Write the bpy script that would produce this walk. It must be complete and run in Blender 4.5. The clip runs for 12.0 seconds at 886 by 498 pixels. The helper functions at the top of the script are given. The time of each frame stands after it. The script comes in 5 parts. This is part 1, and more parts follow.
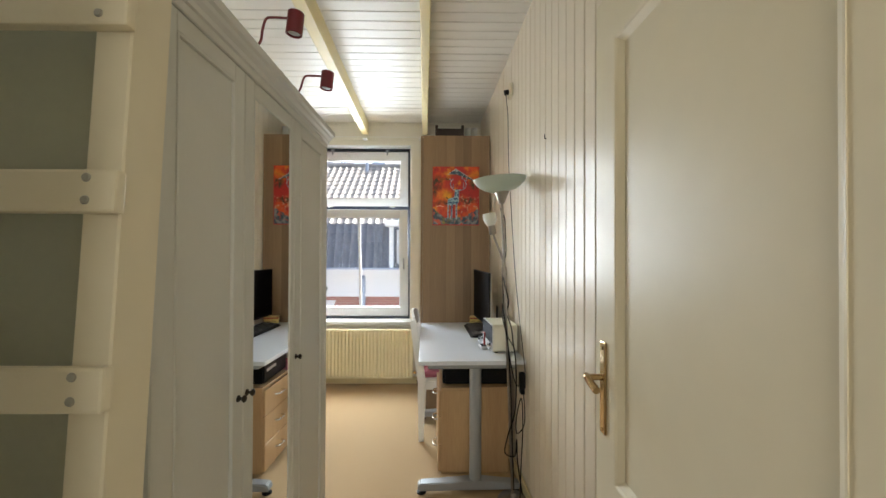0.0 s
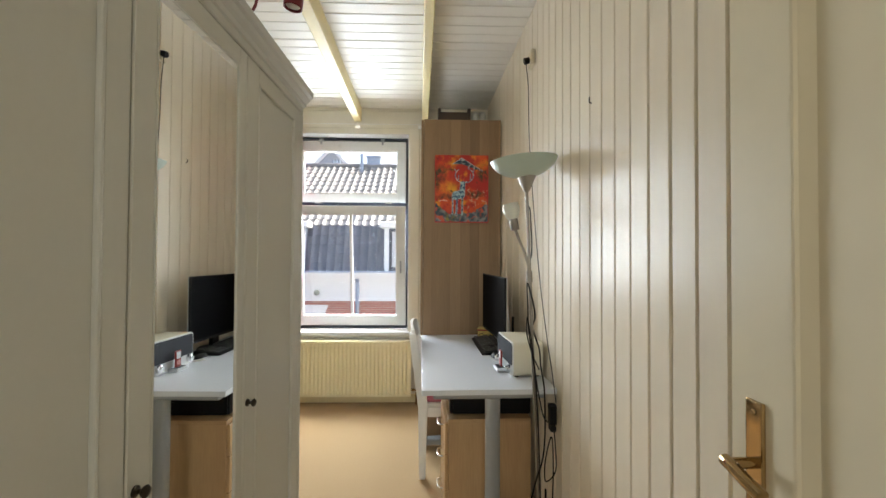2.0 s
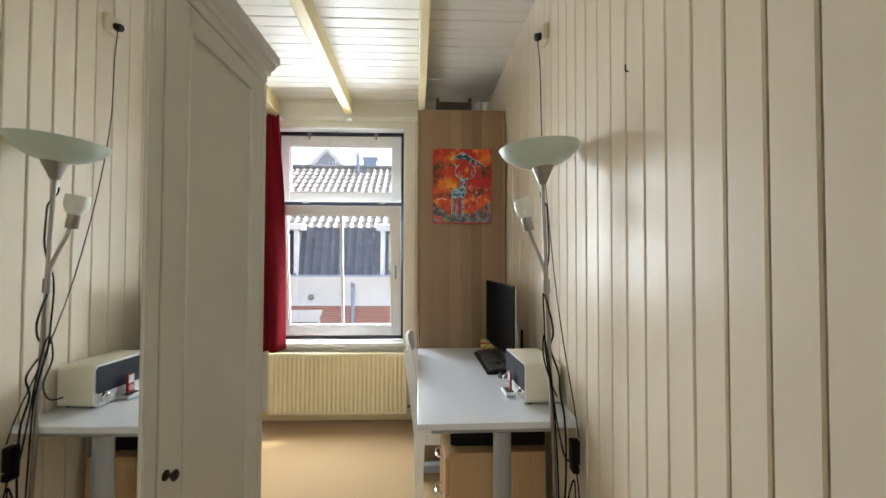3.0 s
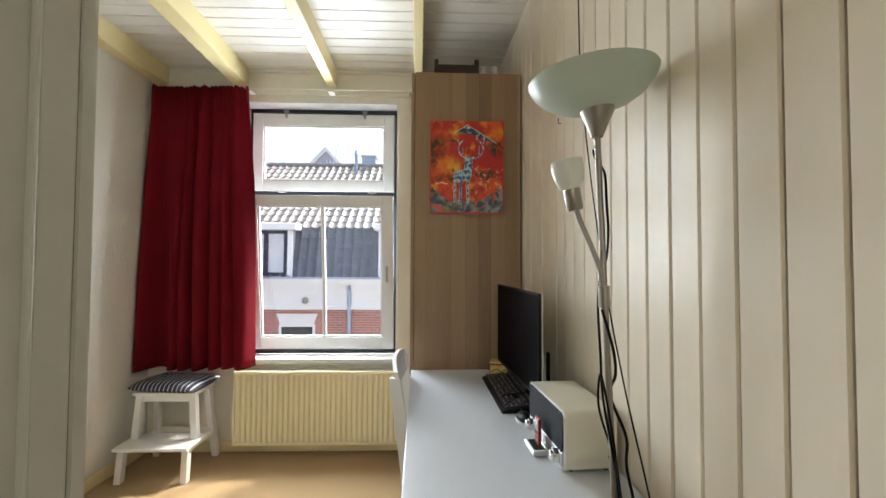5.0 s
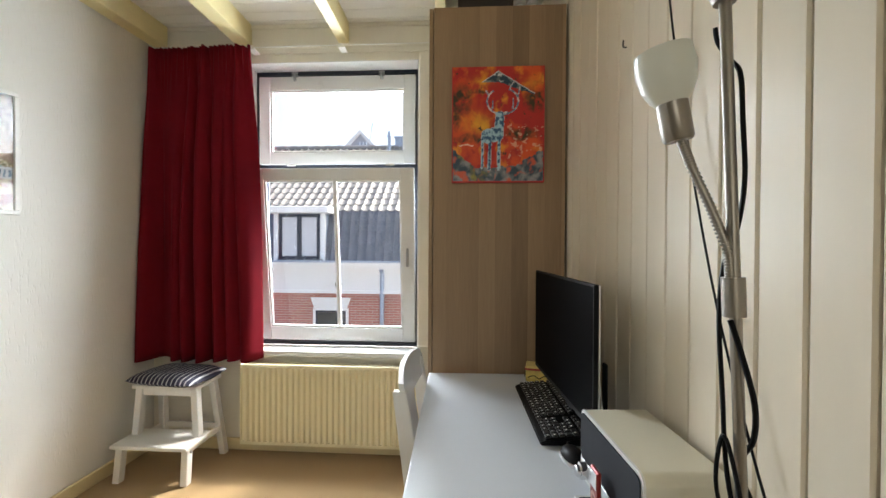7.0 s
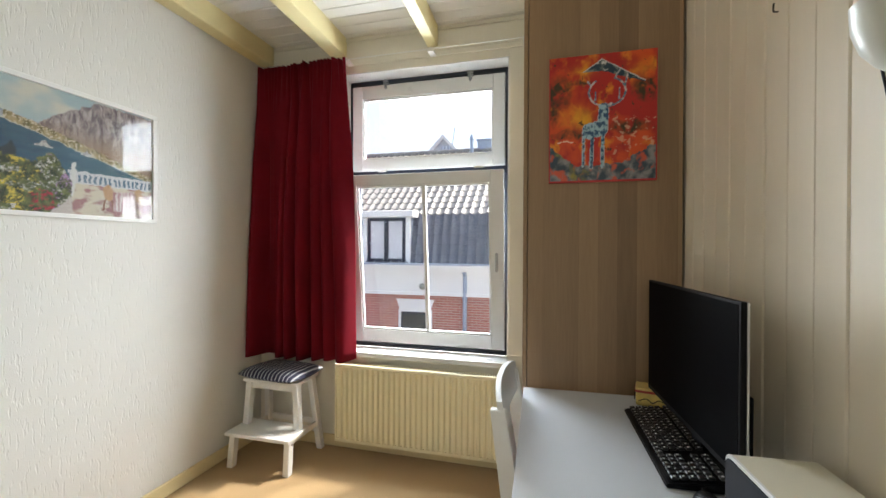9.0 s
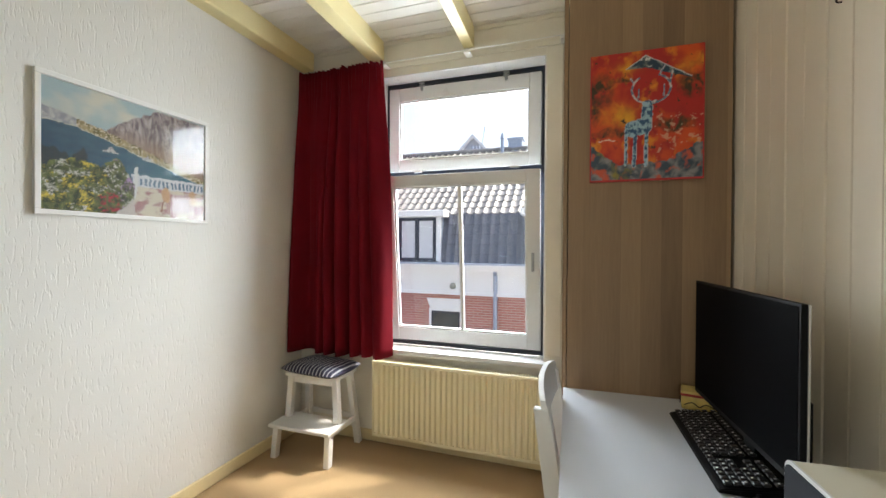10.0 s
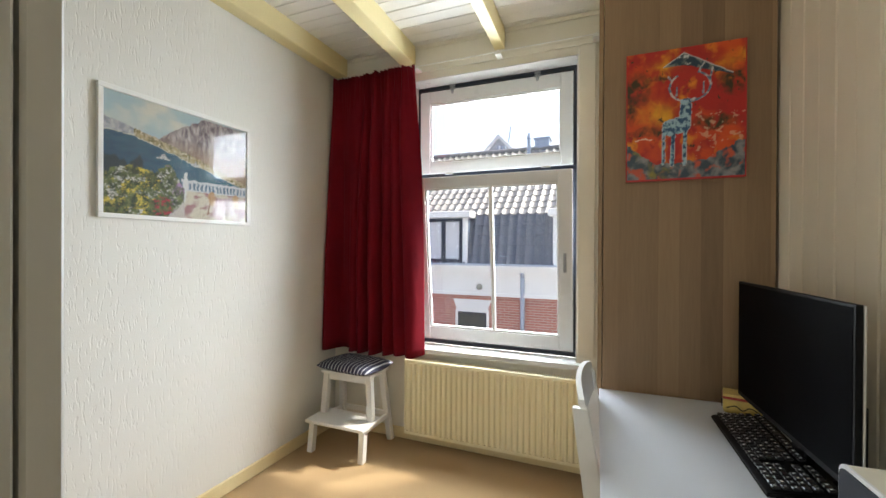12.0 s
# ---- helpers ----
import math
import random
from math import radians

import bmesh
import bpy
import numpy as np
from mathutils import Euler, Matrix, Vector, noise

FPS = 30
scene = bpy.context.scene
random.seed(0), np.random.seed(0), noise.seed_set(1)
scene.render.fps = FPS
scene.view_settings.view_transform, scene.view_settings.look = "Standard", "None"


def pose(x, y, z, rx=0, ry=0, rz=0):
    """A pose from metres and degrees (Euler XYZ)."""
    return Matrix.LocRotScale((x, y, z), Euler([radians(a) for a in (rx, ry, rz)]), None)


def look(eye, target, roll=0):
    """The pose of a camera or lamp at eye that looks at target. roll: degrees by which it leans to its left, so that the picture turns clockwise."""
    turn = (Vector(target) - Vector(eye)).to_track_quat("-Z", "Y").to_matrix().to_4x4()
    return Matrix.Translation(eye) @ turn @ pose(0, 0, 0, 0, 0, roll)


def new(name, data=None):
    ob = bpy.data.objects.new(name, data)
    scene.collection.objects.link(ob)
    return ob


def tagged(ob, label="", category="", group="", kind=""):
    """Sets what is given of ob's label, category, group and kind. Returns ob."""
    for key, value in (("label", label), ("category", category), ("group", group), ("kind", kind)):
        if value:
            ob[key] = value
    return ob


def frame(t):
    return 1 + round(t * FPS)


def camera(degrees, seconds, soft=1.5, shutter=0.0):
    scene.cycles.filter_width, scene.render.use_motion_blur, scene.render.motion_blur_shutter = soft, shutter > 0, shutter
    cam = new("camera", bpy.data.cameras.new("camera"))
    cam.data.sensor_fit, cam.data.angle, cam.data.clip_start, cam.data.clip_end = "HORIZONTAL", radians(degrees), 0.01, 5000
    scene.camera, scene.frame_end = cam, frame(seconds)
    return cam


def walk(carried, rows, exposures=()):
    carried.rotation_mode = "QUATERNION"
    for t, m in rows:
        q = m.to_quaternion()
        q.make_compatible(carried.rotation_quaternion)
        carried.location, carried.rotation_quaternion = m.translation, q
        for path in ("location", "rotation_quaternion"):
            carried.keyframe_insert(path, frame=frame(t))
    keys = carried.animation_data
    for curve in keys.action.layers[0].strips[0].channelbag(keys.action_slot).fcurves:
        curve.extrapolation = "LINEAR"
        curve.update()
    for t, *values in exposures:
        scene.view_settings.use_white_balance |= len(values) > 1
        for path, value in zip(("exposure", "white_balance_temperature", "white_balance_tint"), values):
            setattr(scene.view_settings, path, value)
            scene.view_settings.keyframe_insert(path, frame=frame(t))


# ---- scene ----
cam = camera(94.7, 12.0)
PATH = [
    (0, (0.206, -0.105, 1.352), (0.236, 1.895, 1.37), 0.2),
    (0.5, (0.202, 0.008, 1.353), (0.232, 2.007, 1.373), 0.2),
    (1, (0.17, 0.126, 1.357), (0.211, 2.125, 1.379), 0.3),
    (1.5, (0.154, 0.231, 1.348), (0.202, 2.231, 1.374), 0.3),
    (2, (0.149, 0.36, 1.338), (0.203, 2.359, 1.372), 0.3),
    (2.5, (0.145, 0.519, 1.339), (0.204, 2.518, 1.383), 0.2),
    (3, (0.149, 0.657, 1.349), (0.215, 2.656, 1.397), 0.2),
    (5, (0.175, 1.204, 1.331), (0.234, 3.202, 1.39), 0.3),
    (5.5, (0.177, 1.31, 1.326), (0.227, 3.309, 1.368), 0.3),
    (6, (0.192, 1.406, 1.312), (0.214, 3.405, 1.335), 0.3),
    (6.5, (0.219, 1.52, 1.309), (0.179, 3.52, 1.307), 0.3),
    (7, (0.239, 1.603, 1.314), (0.119, 3.599, 1.295), 0.3),
    (9, (0.177, 1.678, 1.326), (-0.333, 3.612, 1.317), 0.3),
    (9.5, (0.155, 1.664, 1.324), (-0.431, 3.576, 1.315), 0.4),
    (10, (0.141, 1.645, 1.326), (-0.504, 3.539, 1.314), 0.4),
    (10.5, (0.132, 1.627, 1.325), (-0.557, 3.505, 1.313), 0.4),
    (11, (0.127, 1.617, 1.327), (-0.595, 3.482, 1.314), 0.3),
    (11.5, (0.117, 1.607, 1.323), (-0.626, 3.464, 1.314), 0.3),
    (12, (0.113, 1.605, 1.324), (-0.646, 3.455, 1.316), 0.3),
]
EXPOSURES = [(0, 1.84), (3, 1.79), (5.5, 1.68), (7, 1.64), (9.5, 1.56), (12, 1.58)]
walk(cam, [(t, look(eye, target, roll)) for t, eye, target, roll in PATH], EXPOSURES)

# ---- light ----
SUN_DIR = Vector((-0.50, -0.45, -0.88)).normalized()
sky_world = bpy.data.worlds.new("sky")
scene.world = sky_world
sky_world.use_nodes = True
wn = sky_world.node_tree
sky = wn.nodes.new("ShaderNodeTexSky")
sky.sky_type = "NISHITA"
sky.sun_disc = False
sky.sun_elevation = math.asin(-SUN_DIR.z)
sky.sun_rotation = math.atan2(-SUN_DIR.x, -SUN_DIR.y)
sky.dust_density = 6.0
wn.links.new(sky.outputs[0], wn.nodes["Background"].inputs[0])
wn.nodes["Background"].inputs[1].default_value = 0.15
sun = new("sun", bpy.data.lights.new("sun", "SUN"))
sun.data.energy, sun.data.angle, sun.data.color = 1.5, radians(3.5), (1.0, 0.95, 0.86)
sun.matrix_world = look((0, 0, 0), SUN_DIR)
win_light = new("window_daylight", bpy.data.lights.new("window_daylight", "AREA"))
win_light.data.shape, win_light.data.size, win_light.data.size_y = "RECTANGLE", 2.8, 1.7
win_light.data.energy, win_light.data.color = 112.0, (0.86, 0.94, 1.0)
win_light.matrix_world = look((-0.50, 4.98, 1.75), (-0.75, 2.6, 0.50))

# Added fill lamp on the unseen landing, brightening the ladder, door and near boards.
hall_fill = new("landing_window_daylight", bpy.data.lights.new("landing_window_daylight", "AREA"))
hall_fill.data.shape, hall_fill.data.size, hall_fill.data.size_y = "RECTANGLE", 0.8, 1.1
hall_fill.data.energy, hall_fill.data.color = 4.0, (1.0, 0.94, 0.78)
hall_fill.matrix_world = look((0.05, -1.56, 1.6), (0.05, 1.0, 1.4))


# ---- materials ----
def nodes_of(name):
    m = bpy.data.materials.new(name)
    m.use_nodes = True
    return m, m.node_tree.nodes, m.node_tree.links, m.node_tree.nodes["Principled BSDF"]


def surface(name, colour, rough=0.5, metal=0.0, vary=0.08, scale=6.0, grain=60.0, bump=0.1, stretch=(1, 1, 1), spec=0.5, coat=0.0, rough_vary=0.08, random_piece=0.0):
    """Painted, metal or plastic surface: colour with large stains and fine grain, and a fine relief."""
    m, n, l, b = nodes_of(name)
    tc = n.new("ShaderNodeTexCoord")
    mp = n.new("ShaderNodeMapping")
    mp.inputs["Scale"].default_value = stretch
    l.new(tc.outputs["Object"], mp.inputs[0])
    big, fine = n.new("ShaderNodeTexNoise"), n.new("ShaderNodeTexNoise")
    big.inputs["Scale"].default_value, fine.inputs["Scale"].default_value = scale, grain
    big.inputs["Detail"].default_value, fine.inputs["Detail"].default_value = 4, 3
    l.new(mp.outputs[0], big.inputs[0]), l.new(mp.outputs[0], fine.inputs[0])
    add = n.new("ShaderNodeMath")
    add.operation = "MULTIPLY_ADD"
    add.inputs[1].default_value = 0.4
    l.new(fine.outputs[0], add.inputs[0]), l.new(big.outputs[0], add.inputs[2])
    last = add.outputs[0]
    if random_piece:
        oi, ra = n.new("ShaderNodeObjectInfo"), n.new("ShaderNodeMath")
        ra.operation = "MULTIPLY_ADD"
        ra.inputs[1].default_value = random_piece
        l.new(oi.outputs["Random"], ra.inputs[0]), l.new(last, ra.inputs[2])
        last = ra.outputs[0]
    ramp = n.new("ShaderNodeMapRange")
    ramp.inputs["From Min"].default_value, ramp.inputs["From Max"].default_value = 0.3, 1.1 + random_piece
    ramp.inputs["To Min"].default_value, ramp.inputs["To Max"].default_value = 1 - vary, 1 + vary
    l.new(last, ramp.inputs[0])
    mix = n.new("ShaderNodeVectorMath")
    mix.operation = "SCALE"
    mix.inputs[0].default_value = colour
    l.new(ramp.outputs[0], mix.inputs["Scale"])
    l.new(mix.outputs[0], b.inputs["Base Color"])
    rr = n.new("ShaderNodeMapRange")
    rr.inputs["To Min"].default_value, rr.inputs["To Max"].default_value = max(rough - rough_vary, 0.02), rough + rough_vary
    l.new(big.outputs[0], rr.inputs[0]), l.new(rr.outputs[0], b.inputs["Roughness"])
    b.inputs["Metallic"].default_value = metal
    b.inputs["Specular IOR Level"].default_value = spec
    b.inputs["Coat Weight"].default_value = coat
    if bump:
        bp = n.new("ShaderNodeBump")
        bp.inputs["Strength"].default_value, bp.inputs["Distance"].default_value = bump, 0.002
        l.new(add.outputs[0], bp.inputs["Height"]), l.new(bp.outputs[0], b.inputs["Normal"])
    return m


def wood(name, light, dark, axis="z", bands=14.0, rough=0.45, strip=0.0, strip_axis=0):
    """Veneer with fibres along an axis; strip: width of the glued strips that differ in tone."""
    m, n, l, b = nodes_of(name)
    tc, mp = n.new("ShaderNodeTexCoord"), n.new("ShaderNodeMapping")
    mp.inputs["Scale"].default_value = {"x": (0.06, 1, 1), "y": (1, 0.06, 1), "z": (1, 1, 0.06)}[axis]
    l.new(tc.outputs["Object"], mp.inputs[0])
    fib, big = n.new("ShaderNodeTexNoise"), n.new("ShaderNodeTexNoise")
    fib.inputs["Scale"].default_value, fib.inputs["Detail"].default_value = 160, 4
    big.inputs["Scale"].default_value, big.inputs["Detail"].default_value = bands, 3
    l.new(mp.outputs[0], fib.inputs[0]), l.new(mp.outputs[0], big.inputs[0])
    mad = n.new("ShaderNodeMath")
    mad.operation = "MULTIPLY_ADD"
    mad.inputs[1].default_value = 0.55
    l.new(fib.outputs[0], mad.inputs[0]), l.new(big.outputs[0], mad.inputs[2])
    last = mad.outputs[0]
    if strip:
        sep, dv, fl, wn2, sc = n.new("ShaderNodeSeparateXYZ"), n.new("ShaderNodeMath"), n.new("ShaderNodeMath"), n.new("ShaderNodeTexWhiteNoise"), n.new("ShaderNodeMath")
        dv.operation, fl.operation, sc.operation, wn2.noise_dimensions = "DIVIDE", "FLOOR", "MULTIPLY_ADD", "1D"
        sd = n.new("ShaderNodeMath")
        sd.operation, sd.inputs[1].default_value = "MULTIPLY", 3.713
        dv.inputs[1].default_value, sc.inputs[1].default_value = strip, 1.15
        l.new(tc.outputs["Object"], sep.inputs[0]), l.new(sep.outputs[strip_axis], dv.inputs[0]), l.new(dv.outputs[0], fl.inputs[0])
        l.new(fl.outputs[0], sd.inputs[0]), l.new(sd.outputs[0], wn2.inputs["W"]), l.new(wn2.outputs[0], sc.inputs[0]), l.new(last, sc.inputs[2])
        last = sc.outputs[0]
    ramp = n.new("ShaderNodeValToRGB")
    span = n.new("ShaderNodeMapRange")
    span.inputs["From Min"].default_value, span.inputs["From Max"].default_value = 0.45, 1.95 if strip else 1.05
    ramp.color_ramp.elements[0].color, ramp.color_ramp.elements[1].color = (*dark, 1), (*light, 1)
    l.new(last, span.inputs[0]), l.new(span.outputs[0], ramp.inputs[0]), l.new(ramp.outputs[0], b.inputs["Base Color"])
    b.inputs["Roughness"].default_value = rough
    bp = n.new("ShaderNodeBump")
    bp.inputs["Strength"].default_value, bp.inputs["Distance"].default_value = 0.08, 0.001
    l.new(fib.outputs[0], bp.inputs["Height"]), l.new(bp.outputs[0], b.inputs["Normal"])
    return m


def glass_material(name, tint=(1, 1, 1), rough=0.0, gloss=0.045):
    m, n, l, b = nodes_of(name)
    tr, gl, lw, mx = n.new("ShaderNodeBsdfTransparent"), n.new("ShaderNodeBsdfGlossy"), n.new("ShaderNodeLayerWeight"), n.new("ShaderNodeMixShader")
    tr.inputs[0].default_value = (*tint, 1)
    gl.inputs["Roughness"].default_value = rough
    lw.inputs[0].default_value = 0.5
    pw, ad = n.new("ShaderNodeMath"), n.new("ShaderNodeMath")
    pw.operation, ad.operation = "POWER", "MULTIPLY_ADD"
    pw.inputs[1].default_value, ad.inputs[1].default_value, ad.inputs[2].default_value = 4.5, 20 * gloss, gloss
    l.new(lw.outputs["Facing"], pw.inputs[0]), l.new(pw.outputs[0], ad.inputs[0]), l.new(ad.outputs[0], mx.inputs[0])
    l.new(tr.outputs[0], mx.inputs[1]), l.new(gl.outputs[0], mx.inputs[2])
    l.new(mx.outputs[0], n["Material Output"].inputs[0])
    return m


CREAM = surface("cream_gloss_paint", (0.81, 0.722, 0.585), 0.34, spec=0.18, vary=0.07, bump=0.12, grain=25, stretch=(1, 1, 0.3), random_piece=0.25)
CREAM_DOOR = surface("cream_door_paint", (0.75, 0.675, 0.51), 0.40, vary=0.05, scale=3, bump=0.14, grain=14, spec=0.22)
# Brown joint colour, kept dark to hold the shade between boards.
JOINT = surface("brown_joint_shade_paint", (0.42, 0.35, 0.26), 0.6, vary=0.15)
CEILING_WHITE = surface("ceiling_white_paint", (0.80, 0.78, 0.73), 0.42, vary=0.05, bump=0.08, grain=30, stretch=(0.3, 1, 1))
BEAM_YELLOW = surface("pale_yellow_beam_paint", (0.84, 0.73, 0.40), 0.45, vary=0.05, bump=0.15, grain=40, stretch=(1, 0.2, 1))
WALL_WHITE = surface("smooth_wall_paint", (0.78, 0.75, 0.66), 0.7, vary=0.05, bump=0.15, grain=80)
BASE_YELLOW = surface("yellow_baseboard_paint", (0.78, 0.66, 0.38), 0.4, vary=0.07, bump=0.1)
WARDROBE = surface("grey_white_lacquer", (0.60, 0.595, 0.55), 0.42, vary=0.04, bump=0.06, grain=90)
WARDROBE_CORNICE = surface("grey_white_cornice", (0.60, 0.60, 0.57), 0.4, vary=0.04, bump=0.05)
WHITE_PAINT = surface("white_paint", (0.82, 0.82, 0.80), 0.35, vary=0.04, bump=0.06)
WINDOW_WHITE = surface("white_window_paint", (0.70, 0.71, 0.71), 0.3, vary=0.05, bump=0.08, grain=40)
NAVY = surface("dark_navy_frame_paint", (0.012, 0.018, 0.035), 0.35, vary=0.2)
DESK_WHITE = surface("white_desk_laminate", (0.68, 0.71, 0.76), 0.33, vary=0.02, bump=0.03, grain=200)
DESK_METAL = surface("silver_grey_lacquered_steel", (0.33, 0.35, 0.37), 0.38, metal=0.3, vary=0.05)
OAK = wood("oak_foil", (0.37, 0.24, 0.132), (0.15, 0.086, 0.043), "z", 9, 0.5, strip=0.072, strip_axis=0)
BIRCH = wood("birch_veneer", (0.60, 0.40, 0.21), (0.44, 0.27, 0.13), "z", 6, 0.45)
BLACK = surface("black_plastic", (0.006, 0.006, 0.007), 0.45, vary=0.2, spec=0.14)
SCREEN = surface("black_screen_glass", (0.004, 0.004, 0.005), 0.42, vary=0.1, bump=0.0, rough_vary=0.02, spec=0.012)
SILVER = surface("silver_plastic", (0.62, 0.62, 0.62), 0.3, metal=0.6, vary=0.05)
STEEL = surface("brushed_steel", (0.31, 0.285, 0.255), 0.38, metal=1.0, vary=0.08, grain=120, stretch=(1, 1, 0.1))
BRASS = surface("worn_brass", (0.44, 0.31, 0.16), 0.16, metal=1.0, vary=0.2, scale=20)
IRON = surface("dark_bronze", (0.035, 0.028, 0.022), 0.35, metal=0.7, vary=0.2)
RED_LACQUER = surface("dark_red_lacquer", (0.14, 0.012, 0.018), 0.3, vary=0.1)
RADIATOR = surface("cream_radiator_enamel", (0.90, 0.83, 0.58), 0.35, vary=0.04, bump=0.05)
CREAM_LEATHER = surface("cream_radio_shell", (0.76, 0.72, 0.59), 0.5, vary=0.04, grain=300, bump=0.2)
CHROME = surface("chrome", (0.75, 0.75, 0.75), 0.12, metal=1.0, vary=0.05, rough_vary=0.03)
FROSTED = surface("frosted_glass_shade", (0.60, 0.70, 0.62), 0.35, vary=0.04, bump=0.03)
FROSTED.node_tree.nodes["Principled BSDF"].inputs["Transmission Weight"].default_value = 0.25
PINK = surface("pink_checked_cotton", (0.55, 0.17, 0.22), 0.9, vary=0.15, grain=250, bump=0.4)
GLASS = glass_material("clear_glass", (0.97, 0.98, 0.98))
PICTURE_GLASS = glass_material("anti_reflective_picture_glass", (0.98, 0.98, 0.98), 0.0, 0.020)
CONCRETE = surface("grey_street_stone", (0.22, 0.21, 0.20), 0.85, vary=0.2, scale=2)


def mirror_material():
    m, n, l, b = nodes_of("mirror_silver")
    b.inputs["Base Color"].default_value = (0.86, 0.87, 0.85, 1)
    b.inputs["Metallic"].default_value, b.inputs["Roughness"].default_value = 1.0, 0.015
    return m


MIRROR = mirror_material()


def carpet_material():
    m, n, l, b = nodes_of("sand_carpet")
    tc = n.new("ShaderNodeTexCoord")
    big, mid, fine = (n.new("ShaderNodeTexNoise") for _ in range(3))
    for node, sc, de in ((big, 2.5, 5), (mid, 28.0, 6), (fine, 240.0, 3)):
        node.inputs["Scale"].default_value, node.inputs["Detail"].default_value = sc, de
        l.new(tc.outputs["Object"], node.inputs[0])
    a, c = n.new("ShaderNodeMath"), n.new("ShaderNodeMath")
    a.operation = c.operation = "MULTIPLY_ADD"
    a.inputs[1].default_value, c.inputs[1].default_value = 0.8, 1.1
    l.new(mid.outputs[0], a.inputs[0]), l.new(big.outputs[0], a.inputs[2])
    l.new(fine.outputs[0], c.inputs[0]), l.new(a.outputs[0], c.inputs[2])
    ramp = n.new("ShaderNodeValToRGB")
    ramp.color_ramp.elements[0].position, ramp.color_ramp.elements[1].position = 1.05, 1.95
    ramp.color_ramp.elements[0].color, ramp.color_ramp.elements[1].color = (0.47, 0.32, 0.16, 1), (0.87, 0.65, 0.385, 1)
    l.new(c.outputs[0], ramp.inputs[0]), l.new(ramp.outputs[0], b.inputs["Base Color"])
    b.inputs["Roughness"].default_value = 0.95
    b.inputs["Sheen Weight"].default_value = 0.1
    bp = n.new("ShaderNodeBump")
    bp.inputs["Strength"].default_value, bp.inputs["Distance"].default_value = 0.8, 0.006
    l.new(c.outputs[0], bp.inputs["Height"]), l.new(bp.outputs[0], b.inputs["Normal"])
    return m


CARPET = carpet_material()


def plaster_material():
    """Off-white scratched plaster: short vertical grooves in a rough skin."""
    m, n, l, b = nodes_of("scratched_plaster")
    tc, mp = n.new("ShaderNodeTexCoord"), n.new("ShaderNodeMapping")
    mp.inputs["Scale"].default_value = (1, 1, 0.22)
    l.new(tc.outputs["Object"], mp.inputs[0])
    big, scr, fine = n.new("ShaderNodeTexNoise"), n.new("ShaderNodeTexNoise"), n.new("ShaderNodeTexNoise")
    big.inputs["Scale"].default_value, scr.inputs["Scale"].default_value, fine.inputs["Scale"].default_value = 2.5, 85, 230
    l.new(tc.outputs["Object"], big.inputs[0]), l.new(mp.outputs[0], scr.inputs[0]), l.new(tc.outputs["Object"], fine.inputs[0])
    ramp = n.new("ShaderNodeValToRGB")
    ramp.color_ramp.elements[0].position, ramp.color_ramp.elements[1].position = 0.32, 0.43
    l.new(scr.outputs[0], ramp.inputs[0])
    mad = n.new("ShaderNodeMath")
    mad.operation = "MULTIPLY_ADD"
    mad.inputs[1].default_value = 0.25
    l.new(fine.outputs[0], mad.inputs[0]), l.new(ramp.outputs[0], mad.inputs[2])
    bp = n.new("ShaderNodeBump")
    bp.inputs["Strength"].default_value, bp.inputs["Distance"].default_value = 0.30, 0.004
    l.new(mad.outputs[0], bp.inputs["Height"]), l.new(bp.outputs[0], b.inputs["Normal"])
    col = n.new("ShaderNodeValToRGB")
    col.color_ramp.elements[0].color, col.color_ramp.elements[1].color = (0.76, 0.755, 0.715, 1), (0.82, 0.815, 0.785, 1)
    l.new(big.outputs[0], col.inputs[0]), l.new(col.outputs[0], b.inputs["Base Color"])
    b.inputs["Roughness"].default_value = 0.75
    return m


PLASTER = plaster_material()


# ---- building helpers ----
def box(bm, x0, x1, y0, y1, z0, z1, bevel=0.0, segments=1, turn=None):
    m = Matrix.Translation(((x0 + x1) / 2, (y0 + y1) / 2, (z0 + z1) / 2)) @ Matrix.Diagonal((abs(x1 - x0), abs(y1 - y0), abs(z1 - z0), 1))
    made = bmesh.ops.create_cube(bm, size=1, matrix=(turn @ m) if turn else m)["verts"]
    if bevel:
        edges = list({e for v in made for e in v.link_edges})
        bmesh.ops.bevel(bm, geom=edges, offset=bevel, segments=segments, affect="EDGES", profile=0.6)
    return bm


def boxes(*rows, bevel=0.0, segments=1):
    bm = bmesh.new()
    for r in rows:
        box(bm, *r, bevel=bevel, segments=segments)
    return bm


def rod(bm, a, b, r0, r1=None, sides=14):
    a, b = Vector(a), Vector(b)
    m = Matrix.Translation((a + b) / 2) @ (b - a).to_track_quat("Z", "Y").to_matrix().to_4x4()
    bmesh.ops.create_cone(bm, cap_ends=True, segments=sides, radius1=r0, radius2=r0 if r1 is None else r1, depth=(b - a).length, matrix=m)
    return bm


